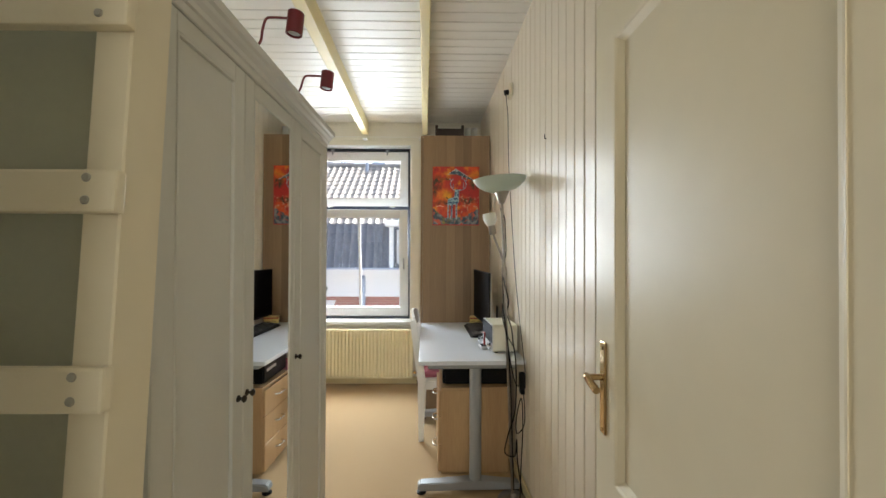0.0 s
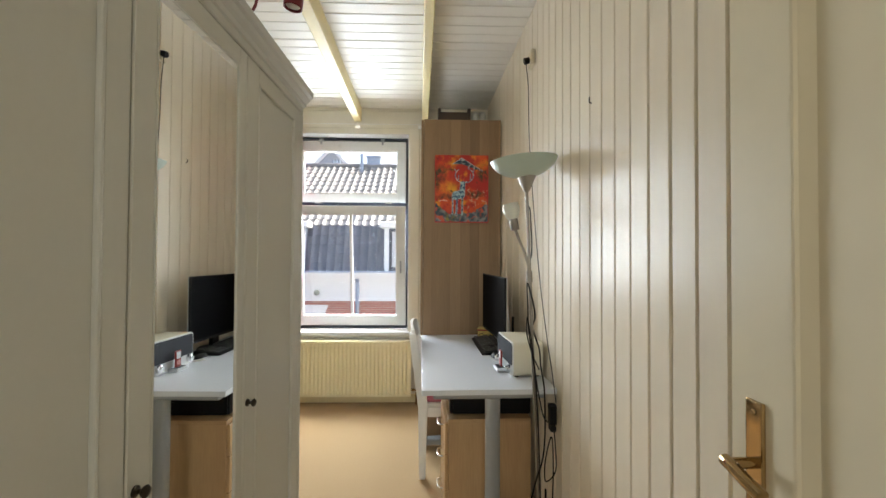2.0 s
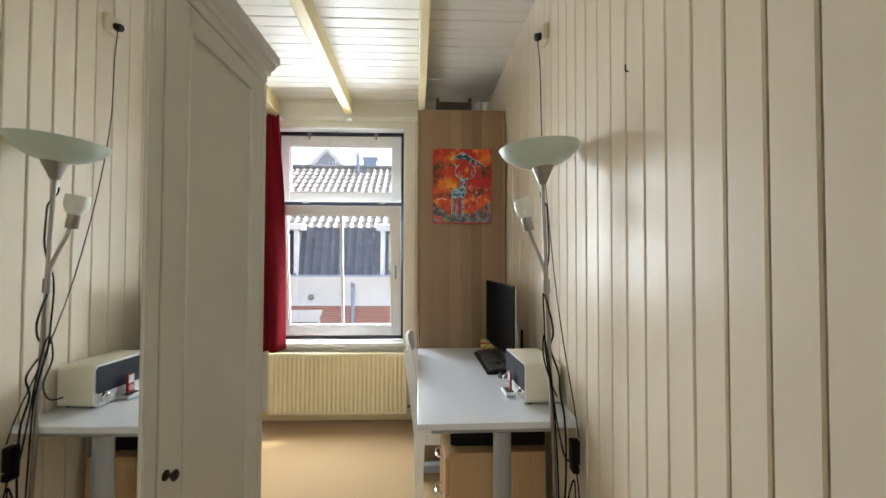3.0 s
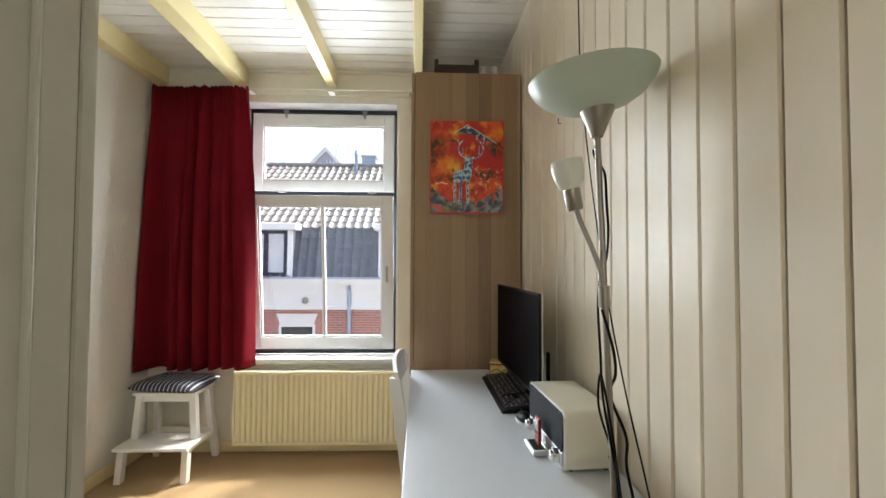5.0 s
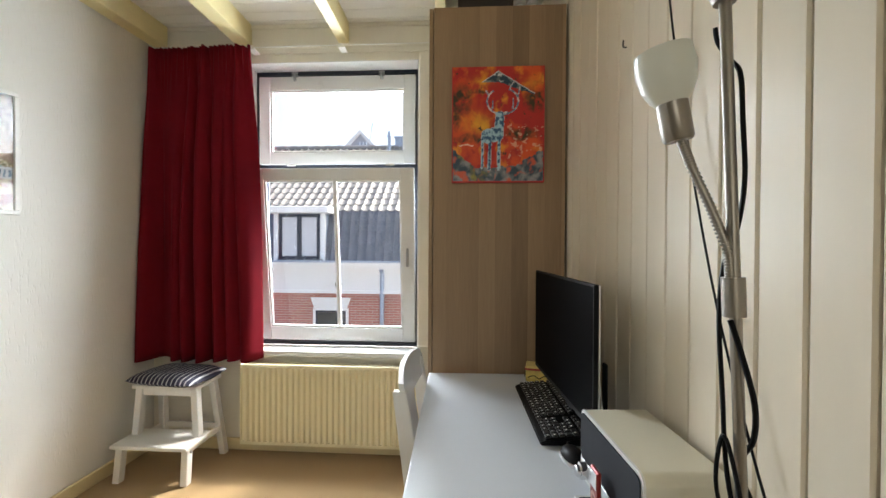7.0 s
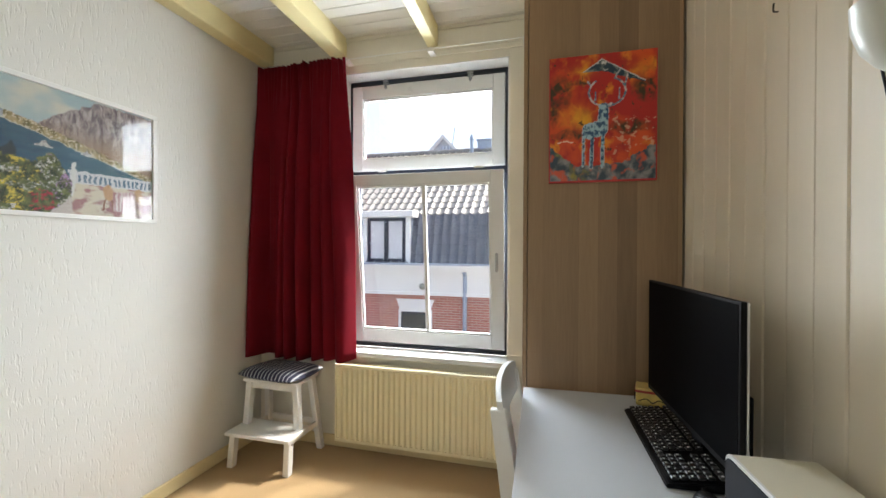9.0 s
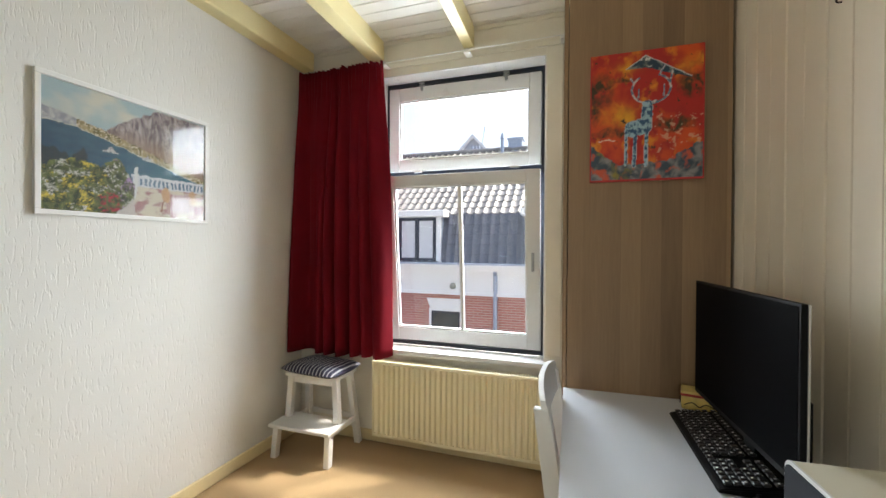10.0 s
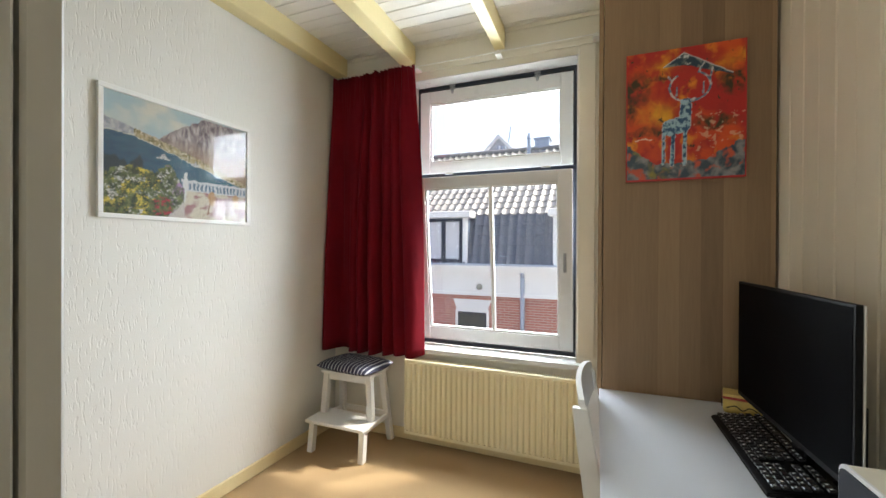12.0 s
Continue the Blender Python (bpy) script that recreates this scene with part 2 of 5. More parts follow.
def tube(bm, pts, r, sides=8, smooth_steps=5):
    """A round tube along a smooth line through the points."""
    pts = [Vector(p) for p in pts]
    line = []
    for i in range(len(pts) - 1):
        p0, p1, p2, p3 = pts[max(i - 1, 0)], pts[i], pts[i + 1], pts[min(i + 2, len(pts) - 1)]
        for k in range(smooth_steps):
            t = k / smooth_steps
            line.append(0.5 * (2 * p1 + (p2 - p0) * t + (2 * p0 - 5 * p1 + 4 * p2 - p3) * t * t + (3 * p1 - p0 - 3 * p2 + p3) * t ** 3))
    line.append(pts[-1])
    rings, ref = [], Vector((0.31, 0.52, 0.79)).normalized()
    for i, p in enumerate(line):
        d = (line[min(i + 1, len(line) - 1)] - line[max(i - 1, 0)]).normalized()
        u = d.cross(ref).normalized()
        ref = u.cross(d).normalized()
        rings.append([bm.verts.new(p + r * (math.cos(a) * u + math.sin(a) * ref)) for a in (2 * math.pi * k / sides for k in range(sides))])
    for a, b in zip(rings, rings[1:]):
        for k in range(sides):
            bm.faces.new((a[k], a[(k + 1) % sides], b[(k + 1) % sides], b[k]))
    bm.faces.new(rings[0][::-1]), bm.faces.new(rings[-1])
    return bm


def lathe(bm, profile, centre=(0, 0, 0), sides=32, turn=None):
    """A body of revolution round z from (radius, height) pairs."""
    rings = []
    for r, z in profile:
        ring = []
        for k in range(sides):
            a = 2 * math.pi * k / sides
            v = Vector((r * math.cos(a), r * math.sin(a), z))
            ring.append(bm.verts.new((turn @ v if turn else v) + Vector(centre)))
        rings.append(ring)
    for a, b in zip(rings, rings[1:]):
        for k in range(sides):
            bm.faces.new((a[k], a[(k + 1) % sides], b[(k + 1) % sides], b[k]))
    return bm


def prism(bm, outline, axis, a, b):
    """An outline of 2D points drawn out along an axis (0 x, 1 y, 2 z) from a to b."""
    def at(p, v):
        c = list(p)
        c.insert(axis, v)
        return c
    lo, hi = [bm.verts.new(at(p, a)) for p in outline], [bm.verts.new(at(p, b)) for p in outline]
    n = len(outline)
    for k in range(n):
        bm.faces.new((lo[k], lo[(k + 1) % n], hi[(k + 1) % n], hi[k]))
    bm.faces.new(lo[::-1]), bm.faces.new(hi)
    return bm


def mesh_of(name, bm, material, smooth=False):
    bmesh.ops.recalc_face_normals(bm, faces=bm.faces)
    me = bpy.data.meshes.new(name)
    bm.to_mesh(me)
    bm.free()
    me.materials.append(material)
    if smooth:
        me.shade_smooth()
        me.set_sharp_from_angle(angle=radians(40))
    return me


def part(name, bm, material, parent=None, label="", smooth=False):
    ob = new(name, mesh_of(name, bm, material, smooth))
    ob.parent = parent
    return tagged(ob, label)


def thing(name, at, label, category, group="", kind=""):
    ob = new(name)
    ob.empty_display_size = 0.05
    ob.matrix_world = at if isinstance(at, Matrix) else pose(*at)
    return tagged(ob, label, category, group, kind)


def structure(name, bm, material, label, category, smooth=False):
    return tagged(part(name, bm, material, None, label, smooth), category=category, kind="structure")


# ---- structure ----
XL, XR, YD, YW, ZC = -1.79, 0.76, 0.20, 4.13, 2.70
WX0, WX1, WZ0, WZ1 = -1.178, -0.068, 0.645, 2.466   # window opening

structure("floor", boxes((XL - 0.15, XR + 0.15, -1.6, YW + 0.35, -0.12, 0.0)), CARPET, "sand-coloured short-pile carpet over the whole floor", "floor")
structure("wall_left", boxes((XL - 0.15, XL, YD - 0.1, YW, 0, ZC + 0.1)), PLASTER, "off-white scratched plaster wall", "wall")
wall_w = structure("wall_window", boxes((XL - 0.15, WX0, YW, YW + 0.32, 0, ZC + 0.1), (WX1, XR + 0.15, YW, YW + 0.32, 0, ZC + 0.1),
                   (WX0, WX1, YW, YW + 0.32, WZ1, ZC + 0.1), (WX0, WX1, YW, YW + 0.32, 0, WZ0 - 0.03)), WALL_WHITE, "cream painted outer wall with a window opening", "wall")
structure("wall_door", boxes((XL - 0.15, -0.22, YD - 0.1, YD, 0, ZC + 0.1), (0.73, XR + 0.15, YD - 0.1, YD, 0, ZC + 0.1), (-0.22, 0.73, YD - 0.1, YD, 2.1, ZC + 0.1)),
          WALL_WHITE, "cream painted wall with the doorway", "wall")
# The back wall's opening is made up to hold the added fill lamp.
structure("hall_walls", boxes((XL - 0.15, XL, -1.6, YD - 0.1, 0, ZC + 0.1), (XR + 0.01, XR + 0.15, -1.6, YD - 0.1, 0, ZC + 0.1), (XL, -0.4, -1.6, -1.5, 0, ZC + 0.1), (0.5, XR, -1.6, -1.5, 0, ZC + 0.1), (-0.4, 0.5, -1.6, -1.5, 0, 1.0), (-0.4, 0.5, -1.6, -1.5, 2.2, ZC + 0.1)),
          WALL_WHITE, "plain cream walls of the landing outside the door", "wall")
SKEW = Matrix.Translation((0.709, 2.15, 0)) @ Matrix.Rotation(radians(1.6), 4, "Z")


def wx(y):
    """The face of the boarded wall, which runs slightly askew."""
    return 0.709 - 0.0279 * (y - 2.15)


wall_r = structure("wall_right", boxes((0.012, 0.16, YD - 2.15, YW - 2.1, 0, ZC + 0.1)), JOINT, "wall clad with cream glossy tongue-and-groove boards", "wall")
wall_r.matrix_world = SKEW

# ceiling: boards across the room, joined in one mesh
bm = bmesh.new()
random.seed(4)
y = -1.6 + 0.045
while y < YW + 0.02:
    w = 0.0955
    z = ZC + random.uniform(-0.0015, 0.0015)
    prism(bm, [(y + 0.003, z + 0.004), (y + 0.007, z), (y + w - 0.004, z), (y + w, z + 0.004), (y + w, z + 0.02), (y + 0.003, z + 0.02)], 0, XL - 0.1, XR + 0.1)
    y += w
box(bm, XL - 0.15, XR + 0.15, -1.6, YW + 0.2, ZC + 0.012, ZC + 0.1)
ceiling = structure("ceiling", bm, CEILING_WHITE, "ceiling of white painted narrow boards", "ceiling")


def beam(x_far, slope, width, low, y0=-1.5):
    """A ceiling beam that runs to the window wall; slope: how far it drifts sideways per metre."""
    bm = bmesh.new()
    box(bm, 0, width, -(YW - y0), 0, 0, ZC - low + 0.01, bevel=0.006, segments=2)
    ob = structure("ceiling_beam", bm, BEAM_YELLOW, "pale yellow painted ceiling beam", "beam")
    ob.matrix_world = Matrix.Translation((x_far, YW, low)) @ Matrix.Rotation(math.atan(slope), 4, "Z")
    return ob


beam(-1.235, 0.035, 0.10, 2.575)
beam(-0.575, 0.03, 0.066, 2.575)
beam(0.05, 0.03, 0.055, 2.575)
b1 = structure("ceiling_beam", boxes((XL + 0.002, XL + 0.10, YD, YW - 0.002, 2.575, ZC + 0.01), bevel=0.006), BEAM_YELLOW, "pale yellow painted wall beam", "beam")

# baseboards
structure("baseboard", boxes((XL + 0.002, XL + 0.018, 1.0, YW - 0.002, 0.001, 0.075), bevel=0.004), BASE_YELLOW, "low yellow painted baseboard", "baseboard")
structure("baseboard", boxes((XL + 0.02, 0.06, YW - 0.018, YW - 0.002, 0.001, 0.075), bevel=0.004), BASE_YELLOW, "low yellow painted baseboard", "baseboard")
structure("baseboard", boxes((-0.016, -0.003, -1.0, 1.24, 0.001, 0.075), bevel=0.004), BASE_YELLOW, "low yellow painted baseboard", "baseboard").matrix_world = SKEW

# ---- window ----
window = thing("window_1", (0, 0, 0), "white painted window with a tilted lower sash in a navy frame", "window", kind="structure")
FY = 4.262
part("window_frame", boxes((WX0, -1.158, FY, FY + 0.07, WZ0, WZ1), (-0.10, WX1, FY, FY + 0.07, WZ0, WZ1), (-1.158, -0.10, FY, FY + 0.07, 2.436, WZ1),
     (-1.158, -0.10, FY, FY + 0.07, WZ0, 0.67), (-1.158, -0.10, FY + 0.02, FY + 0.07, 1.80, 1.85), (-1.158, -1.118, FY + 0.055, FY + 0.068, 0.67, 1.80), (-0.14, -0.10, FY + 0.055, FY + 0.068, 0.67, 1.80),
     (-1.158, -1.118, FY + 0.055, FY + 0.068, 1.85, 2.436), (-0.14, -0.10, FY + 0.055, FY + 0.068, 1.85, 2.436), (-1.118, -0.14, FY + 0.055, FY + 0.068, 2.375, 2.436), (-1.118, -0.14, FY + 0.055, FY + 0.068, 1.85, 1.885), (-1.118, -0.14, FY + 0.055, FY + 0.068, 0.67, 0.74)), NAVY, window, "dark navy painted fixed frame")
part("window_reveal", boxes((WX0 - 0.001, WX0 + 0.006, YW + 0.002, FY, WZ0, WZ1), (WX1 - 0.006, WX1 + 0.001, YW + 0.002, FY, WZ0, WZ1), (WX0, WX1, YW + 0.002, FY, WZ1 - 0.006, WZ1 + 0.001)),
     WINDOW_WHITE, window, "white painted reveal")
part("window_sill", boxes((WX0 - 0.035, WX1 + 0.03, 4.085, FY, 0.613, 0.645), bevel=0.006, segments=2), WINDOW_WHITE, window, "white painted wooden sill")
part("window_casing", boxes((WX1 + 0.004, 0.03, YW - 0.012, YW - 0.001, 0.685, 2.51), (WX0 - 0.09, WX0 - 0.004, YW - 0.012, YW - 0.001, 0.685, 2.51), (WX0 - 0.09, 0.03, YW - 0.012, YW - 0.001, 2.512, 2.545), bevel=0.003), WALL_WHITE, window, "flat cream casing")


def sash(parent, name, x0, x1, z0, z1, stile, bottom, top, lean, y, bar=False):
    ob = new(name)
    ob.parent = parent
    ob.matrix_local = Matrix.Translation((0, y, z0)) @ Matrix.Rotation(lean, 4, "X")
    h, t = z1 - z0, 0.05
    rails = (("stile", (x0, x0 + stile, 0, t, 0, h)), ("stile", (x1 - stile, x1, 0, t, 0, h)),
             ("rail", (x0 + stile, x1 - stile, 0.002, t, 0, bottom)), ("rail", (x0 + stile, x1 - stile, 0.002, t, h - top, h)))
    for nm, r in rails:
        part(nm, boxes(r, bevel=0.005, segments=2), WINDOW_WHITE, ob)
    bead = 0.012
    part("glazing_bead", boxes((x0 + stile, x0 + stile + bead, 0.012, 0.03, bottom, h - top), (x1 - stile - bead, x1 - stile, 0.012, 0.03, bottom, h - top),
         (x0 + stile + bead, x1 - stile - bead, 0.012, 0.03, bottom, bottom + bead), (x0 + stile + bead, x1 - stile - bead, 0.012, 0.03, h - top - bead, h - top), bevel=0.003), WINDOW_WHITE, ob)
    pane = part("pane", boxes((x0 + stile, x1 - stile, 0.026, 0.030, bottom, h - top)), GLASS, ob, "clear glass pane")
    pane.visible_shadow = False
    if bar:
        xc = (x0 + x1) / 2 + 0.02
        part("glazing_bar", boxes((xc - 0.013, xc + 0.013, 0.006, 0.025, bottom + 0.001, h - top - 0.001), bevel=0.004), WINDOW_WHITE, ob)
    return ob


upper = sash(window, "upper_sash", -1.153, -0.105, 1.846, 2.426, 0.074, 0.078, 0.090, radians(0.5), FY - 0.004)
lower = sash(window, "lower_sash", -1.146, -0.098, 0.677, 1.802, 0.082, 0.088, 0.075, radians(6.5), FY - 0.012, bar=True)
for x in (-0.905, -0.325):
    bm = rod(bmesh.new(), (x, FY - 0.02, 2.39), (x, FY - 0.02, 2.447), 0.006)
    rod(bm, (x, FY - 0.02, 2.396), (x, FY - 0.02, 2.41), 0.010)
    box(bm, x - 0.02, x + 0.02, FY - 0.018, FY - 0.005, 2.42, 2.432, bevel=0.002)
    rod(bm, (x - 0.018, FY - 0.02, 2.442), (x + 0.018, FY - 0.02, 2.442), 0.007)
    part("window_catch", bm, DESK_METAL, window, "nickel spring catch", smooth=True)
for x in (-0.93, -0.27):
    part("hinge", boxes((x - 0.03, x + 0.03, FY - 0.012, FY - 0.004, 1.832, 1.846), bevel=0.002), CHROME, window)
bm = boxes((-0.152, -0.134, -0.012, 0.001, 0.50, 0.62), bevel=0.006, segments=2)
rod(bm, (-0.143, -0.012, 0.515), (-0.143, -0.03, 0.515), 0.007)
box(bm, -0.149, -0.137, -0.036, -0.026, 0.508, 0.60, bevel=0.004, segments=2)
part("window_handle", bm, DESK_METAL, lower, "white lever handle", smooth=True)

# curtain and its rail
rail = thing("curtain_rail", (0, 0, 0), "thin white curtain wire rail above the window", "curtain rail")
bm = rod(bmesh.new(), (XL + 0.03, 4.06, 2.527), (0.055, 4.06, 2.532), 0.004, sides=8)
part("rod", bm, WHITE_PAINT, rail)
for x in (-1.10, -0.535, 0.035):
    part("bracket", boxes((x - 0.02, x + 0.02, 4.05, 4.129, 2.512, 2.524), (x - 0.006, x + 0.006, 4.052, 4.07, 2.522, 2.54), bevel=0.002), WHITE_PAINT, rail)


def curtain_material():
    m, n, l, b = nodes_of("dark_red_curtain_cloth")
    tc = n.new("ShaderNodeTexCoord")
    w, big = n.new("ShaderNodeTexNoise"), n.new("ShaderNodeTexNoise")
    w.inputs["Scale"].default_value, big.inputs["Scale"].default_value = 500, 5
    l.new(tc.outputs["Object"], w.inputs[0]), l.new(tc.outputs["Object"], big.inputs[0])
    r = n.new("ShaderNodeValToRGB")
    r.color_ramp.elements[0].color, r.color_ramp.elements[1].color = (0.115, 0.003, 0.009, 1), (0.20, 0.005, 0.014, 1)
    l.new(big.outputs[0], r.inputs[0]), l.new(r.outputs[0], b.inputs["Base Color"])
    b.inputs["Roughness"].default_value = 0.85
    b.inputs["Specular IOR Level"].default_value = 0.15
    tl, mx = n.new("ShaderNodeBsdfTranslucent"), n.new("ShaderNodeMixShader")
    tl.inputs[0].default_value = (0.35, 0.01, 0.03, 1)
    mx.inputs[0].default_value = 0.06
    l.new(b.outputs[0], mx.inputs[1]), l.new(tl.outputs[0], mx.inputs[2]), l.new(mx.outputs[0], n["Material Output"].inputs[0])
    bp = n.new("ShaderNodeBump")
    bp.inputs["Strength"].default_value, bp.inputs["Distance"].default_value = 0.3, 0.001
    l.new(w.outputs[0], bp.inputs["Height"]), l.new(bp.outputs[0], b.inputs["Normal"]), l.new(bp.outputs[0], tl.inputs["Normal"])
    return m


CURTAIN = curtain_material()
curtain = thing("curtain", (0, 0, 0), "dark red pleated curtain drawn aside, hanging to the stool", "curtain")
bm = bmesh.new()
cols, rows_n, grid = 170, 36, []
for j in range(rows_n + 1):
    v = j / rows_n
    z = 2.525 - v * 1.925
    line = []
    for i in range(cols + 1):
        u = i / cols
        xl, xr = -1.748 - 0.035 * v ** 0.7, -1.098 + 0.05 * v
        ph = u * 7 * 2 * math.pi + 1.9 * math.sin(7 * u + 1.7) + 1.1 * math.sin(15 * u + 0.6) + 0.7 * math.sin(2.6 * v + 9 * u)
        amp = (0.010 + 0.048 * min(max(v - 0.03, 0) * 1.6, 1)) * (0.72 + 0.34 * math.sin(11 * u + 2))
        pinch = 0.015 * math.sin(u * 22 * 2 * math.pi) * max(0.0, 1 - v * 7)
        x = xl + (xr - xl) * u + 0.024 * math.sin(ph + 0.9) * min(v * 3, 1) + 0.006 * math.sin(3 * v + 20 * u)
        line.append(bm.verts.new((x, 4.030 + amp * (math.sin(ph) + 0.32 * math.sin(2 * ph + 0.6)) + pinch + 0.012 * math.sin(4 * v + 6 * u) + 0.004 * math.sin(2.3 * ph + 5 * v), z + 0.008 * math.sin(ph) * (v > 0.98) + (0.004 * math.sin(u * 70) if j == 0 else 0))))
    grid.append(line)
for a, b in zip(grid, grid[1:]):
    for i in range(cols):
        bm.faces.new((a[i], a[i + 1], b[i + 1], b[i]))
cloth = part("cloth", bm, CURTAIN, curtain, smooth=True)
cloth.modifiers.new("thickness", "SOLIDIFY").thickness = 0.002
for k in range(12):
    x = -1.73 + k * 0.056
    part("hook", boxes((x - 0.003, x + 0.003, 4.054, 4.066, 2.515, 2.545), bevel=0.001), WHITE_PAINT, curtain)

# ---- radiator ----
radiator = thing("radiator", (-0.594, 4.035, 0.08), "cream enamelled panel radiator with fine vertical ribs", "radiator")
RW = 0.558
bm = bmesh.new()
n_rib, pts = 30, []
pitch = (2 * RW - 0.05) / n_rib
pts.append((-RW, 0.0))
for k in range(n_rib):
    x = -RW + 0.025 + k * pitch
    pts += [(x, 0.0), (x + pitch * 0.16, -0.015), (x + pitch * 0.24, -0.018), (x + pitch * 0.50, -0.018), (x + pitch * 0.58, -0.015), (x + pitch * 0.76, 0.0)]
pts += [(RW, 0.0), (RW, 0.012), (-RW, 0.012)]
prism(bm, pts, 2, 0.02, 0.475)
part("front_panel", bm, RADIATOR, radiator, "ribbed front panel", smooth=True)
part("panel_edge", boxes((-RW, RW, -0.008, 0.012, 0.0, 0.022), (-RW, RW, -0.008, 0.012, 0.473, 0.495), (-RW - 0.004, -RW + 0.008, -0.009, 0.03, 0.0, 0.495), (RW - 0.008, RW + 0.004, -0.007, 0.03, 0.0, 0.495), bevel=0.004, segments=2), RADIATOR, radiator)
part("back_panel", boxes((-RW, RW, 0.020, 0.045, 0.01, 0.36)), RADIATOR, radiator)
for k in range(74):
    x = -RW + 0.01 + k * (2 * RW - 0.02) / 73
    part("grille_slat", boxes((x - 0.002, x + 0.002, 0.0125, 0.055, 0.482, 0.497)), RADIATOR, radiator)
bm = rod(bmesh.new(), (RW, 0.03, 0.05), (RW + 0.05, 0.03, 0.05), 0.009)
rod(bm, (RW + 0.05, 0.03, 0.05), (RW + 0.05, 0.03, -0.08), 0.008)
rod(bm, (RW + 0.012, 0.03, 0.05), (RW + 0.03, 0.03, 0.05), 0.014, sides=6)
part("supply_pipe", bm, BRASS, radiator, "short pipe with a union nut", smooth=True)
for x in (-0.4, 0.4):
    part("wall_bracket", boxes((x - 0.02, x + 0.02, 0.045, 0.094, 0.0, 0.36)), RADIATOR, radiator)

# ---- wardrobe ----
wardrobe = thing("wardrobe", (0, 0, 0), "grey-white three-door wardrobe with a mirror in the middle door", "wardrobe")
FX = -0.305
# Doorway side gets its own darker grey-green; the far side matches the doors.
part("side_panel", boxes((-0.86, FX - 0.018, 0.632, 0.65, 0.0, 1.86)), surface("grey_green_side", (0.44, 0.44, 0.32), 0.5), wardrobe, "darker grey-green side panel")
part("side_panel", boxes((-0.86, FX - 0.018, 1.782, 1.80, 0.0, 1.86)), WARDROBE, wardrobe)
part("back_panel", boxes((-0.86, -0.845, 0.651, 1.781, 0, 1.855)), WARDROBE, wardrobe)
part("bottom_panel", boxes((-0.844, FX - 0.019, 0.651, 1.781, 0.05, 0.07)), WARDROBE, wardrobe)
part("top_panel", boxes((-0.844, FX - 0.019, 0.651, 1.781, 1.838, 1.855)), WARDROBE, wardrobe)
part("plinth", boxes((FX - 0.03, FX - 0.012, 0.632, 1.80, 0.0, 0.055), bevel=0.002), WARDROBE, wardrobe)
part("frieze", boxes((FX - 0.018, FX, 0.632, 1.80, 1.835, 1.875), bevel=0.003), WARDROBE, wardrobe)
bm = bmesh.new()
prof = [(0.0, 1.855), (0.007, 1.857), (0.009, 1.868), (0.019, 1.876), (0.023, 1.884), (0.032, 1.888), (0.034, 1.906), (0.0, 1.906)]
prism(bm, [(FX + a, z) for a, z in prof], 1, 0.62, 1.802)
prism(bm, [(1.80 + a * 0.35, z) for a, z in prof], 0, -0.86, FX + 0.001)
box(bm, -0.86, FX, 0.62, 1.80, 1.876, 1.905)
part("cornice", bm, WARDROBE_CORNICE, wardrobe, "stepped crown moulding")


def wardrobe_door(y0, y1, py0, py1, knob_y, mirror=False):
    z0, z1 = 0.06, 1.83
    pz0, pz1 = 0.16, 1.787
    d = part("door", boxes((FX - 0.018, FX, y0, py0, z0, z1), (FX - 0.018, FX, py1, y1, z0, z1), (FX - 0.018, FX, py0, py1, z0, pz0), (FX - 0.018, FX, py0, py1, pz1, z1), bevel=0.0025), WARDROBE, wardrobe)
    if mirror:
        ym = (py0 + py1) / 2
        glass = part("mirror", boxes((-0.013, 0.0, py0 - ym, py1 - ym, pz0, pz1)), MIRROR, d, "clear mirror")
        glass.matrix_local = pose(FX - 0.0025, ym, 0, 0, 0, 0.08)
    else:
        part("panel", boxes((FX - 0.016, FX - 0.007, py0, py1, pz0, pz1)), WARDROBE, d)
    m = 0.004 if mirror else 0.007
    mould = bmesh.new()
    for a, b2, c, e in ((py0, py0 + m, pz0, pz1), (py1 - m, py1, pz0, pz1), (py0 + m, py1 - m, pz0, pz0 + m), (py0 + m, py1 - m, pz1 - m, pz1)):
        box(mould, FX - 0.008, FX + (0.0005 if mirror else 0.002), a, b2, c, e, bevel=0.001 if mirror else 0.003, segments=2)
    part("moulding", mould, WARDROBE, d)
    bm = lathe(bmesh.new(), [(0.0, 0.0), (0.009, 0.0), (0.009, 0.003), (0.004, 0.006), (0.004, 0.010), (0.008, 0.013), (0.010, 0.017), (0.007, 0.021), (0.0, 0.023)], (FX, knob_y, 0.974), 16, Matrix.Rotation(radians(90), 3, "Y"))
    part("knob", bm, IRON, d, "dark bronze knob", smooth=True)
    return d


wardrobe_door(0.634, 0.983, 0.70, 0.933, 0.957)
wardrobe_door(0.987, 1.363, 1.04, 1.329, 1.005, mirror=True)
wardrobe_door(1.367, 1.768, 1.434, 1.712, 1.385)
part("end_post", boxes((FX - 0.018, FX - 0.001, 1.772, 1.80, 0.0, 1.834), bevel=0.003), WARDROBE, wardrobe)

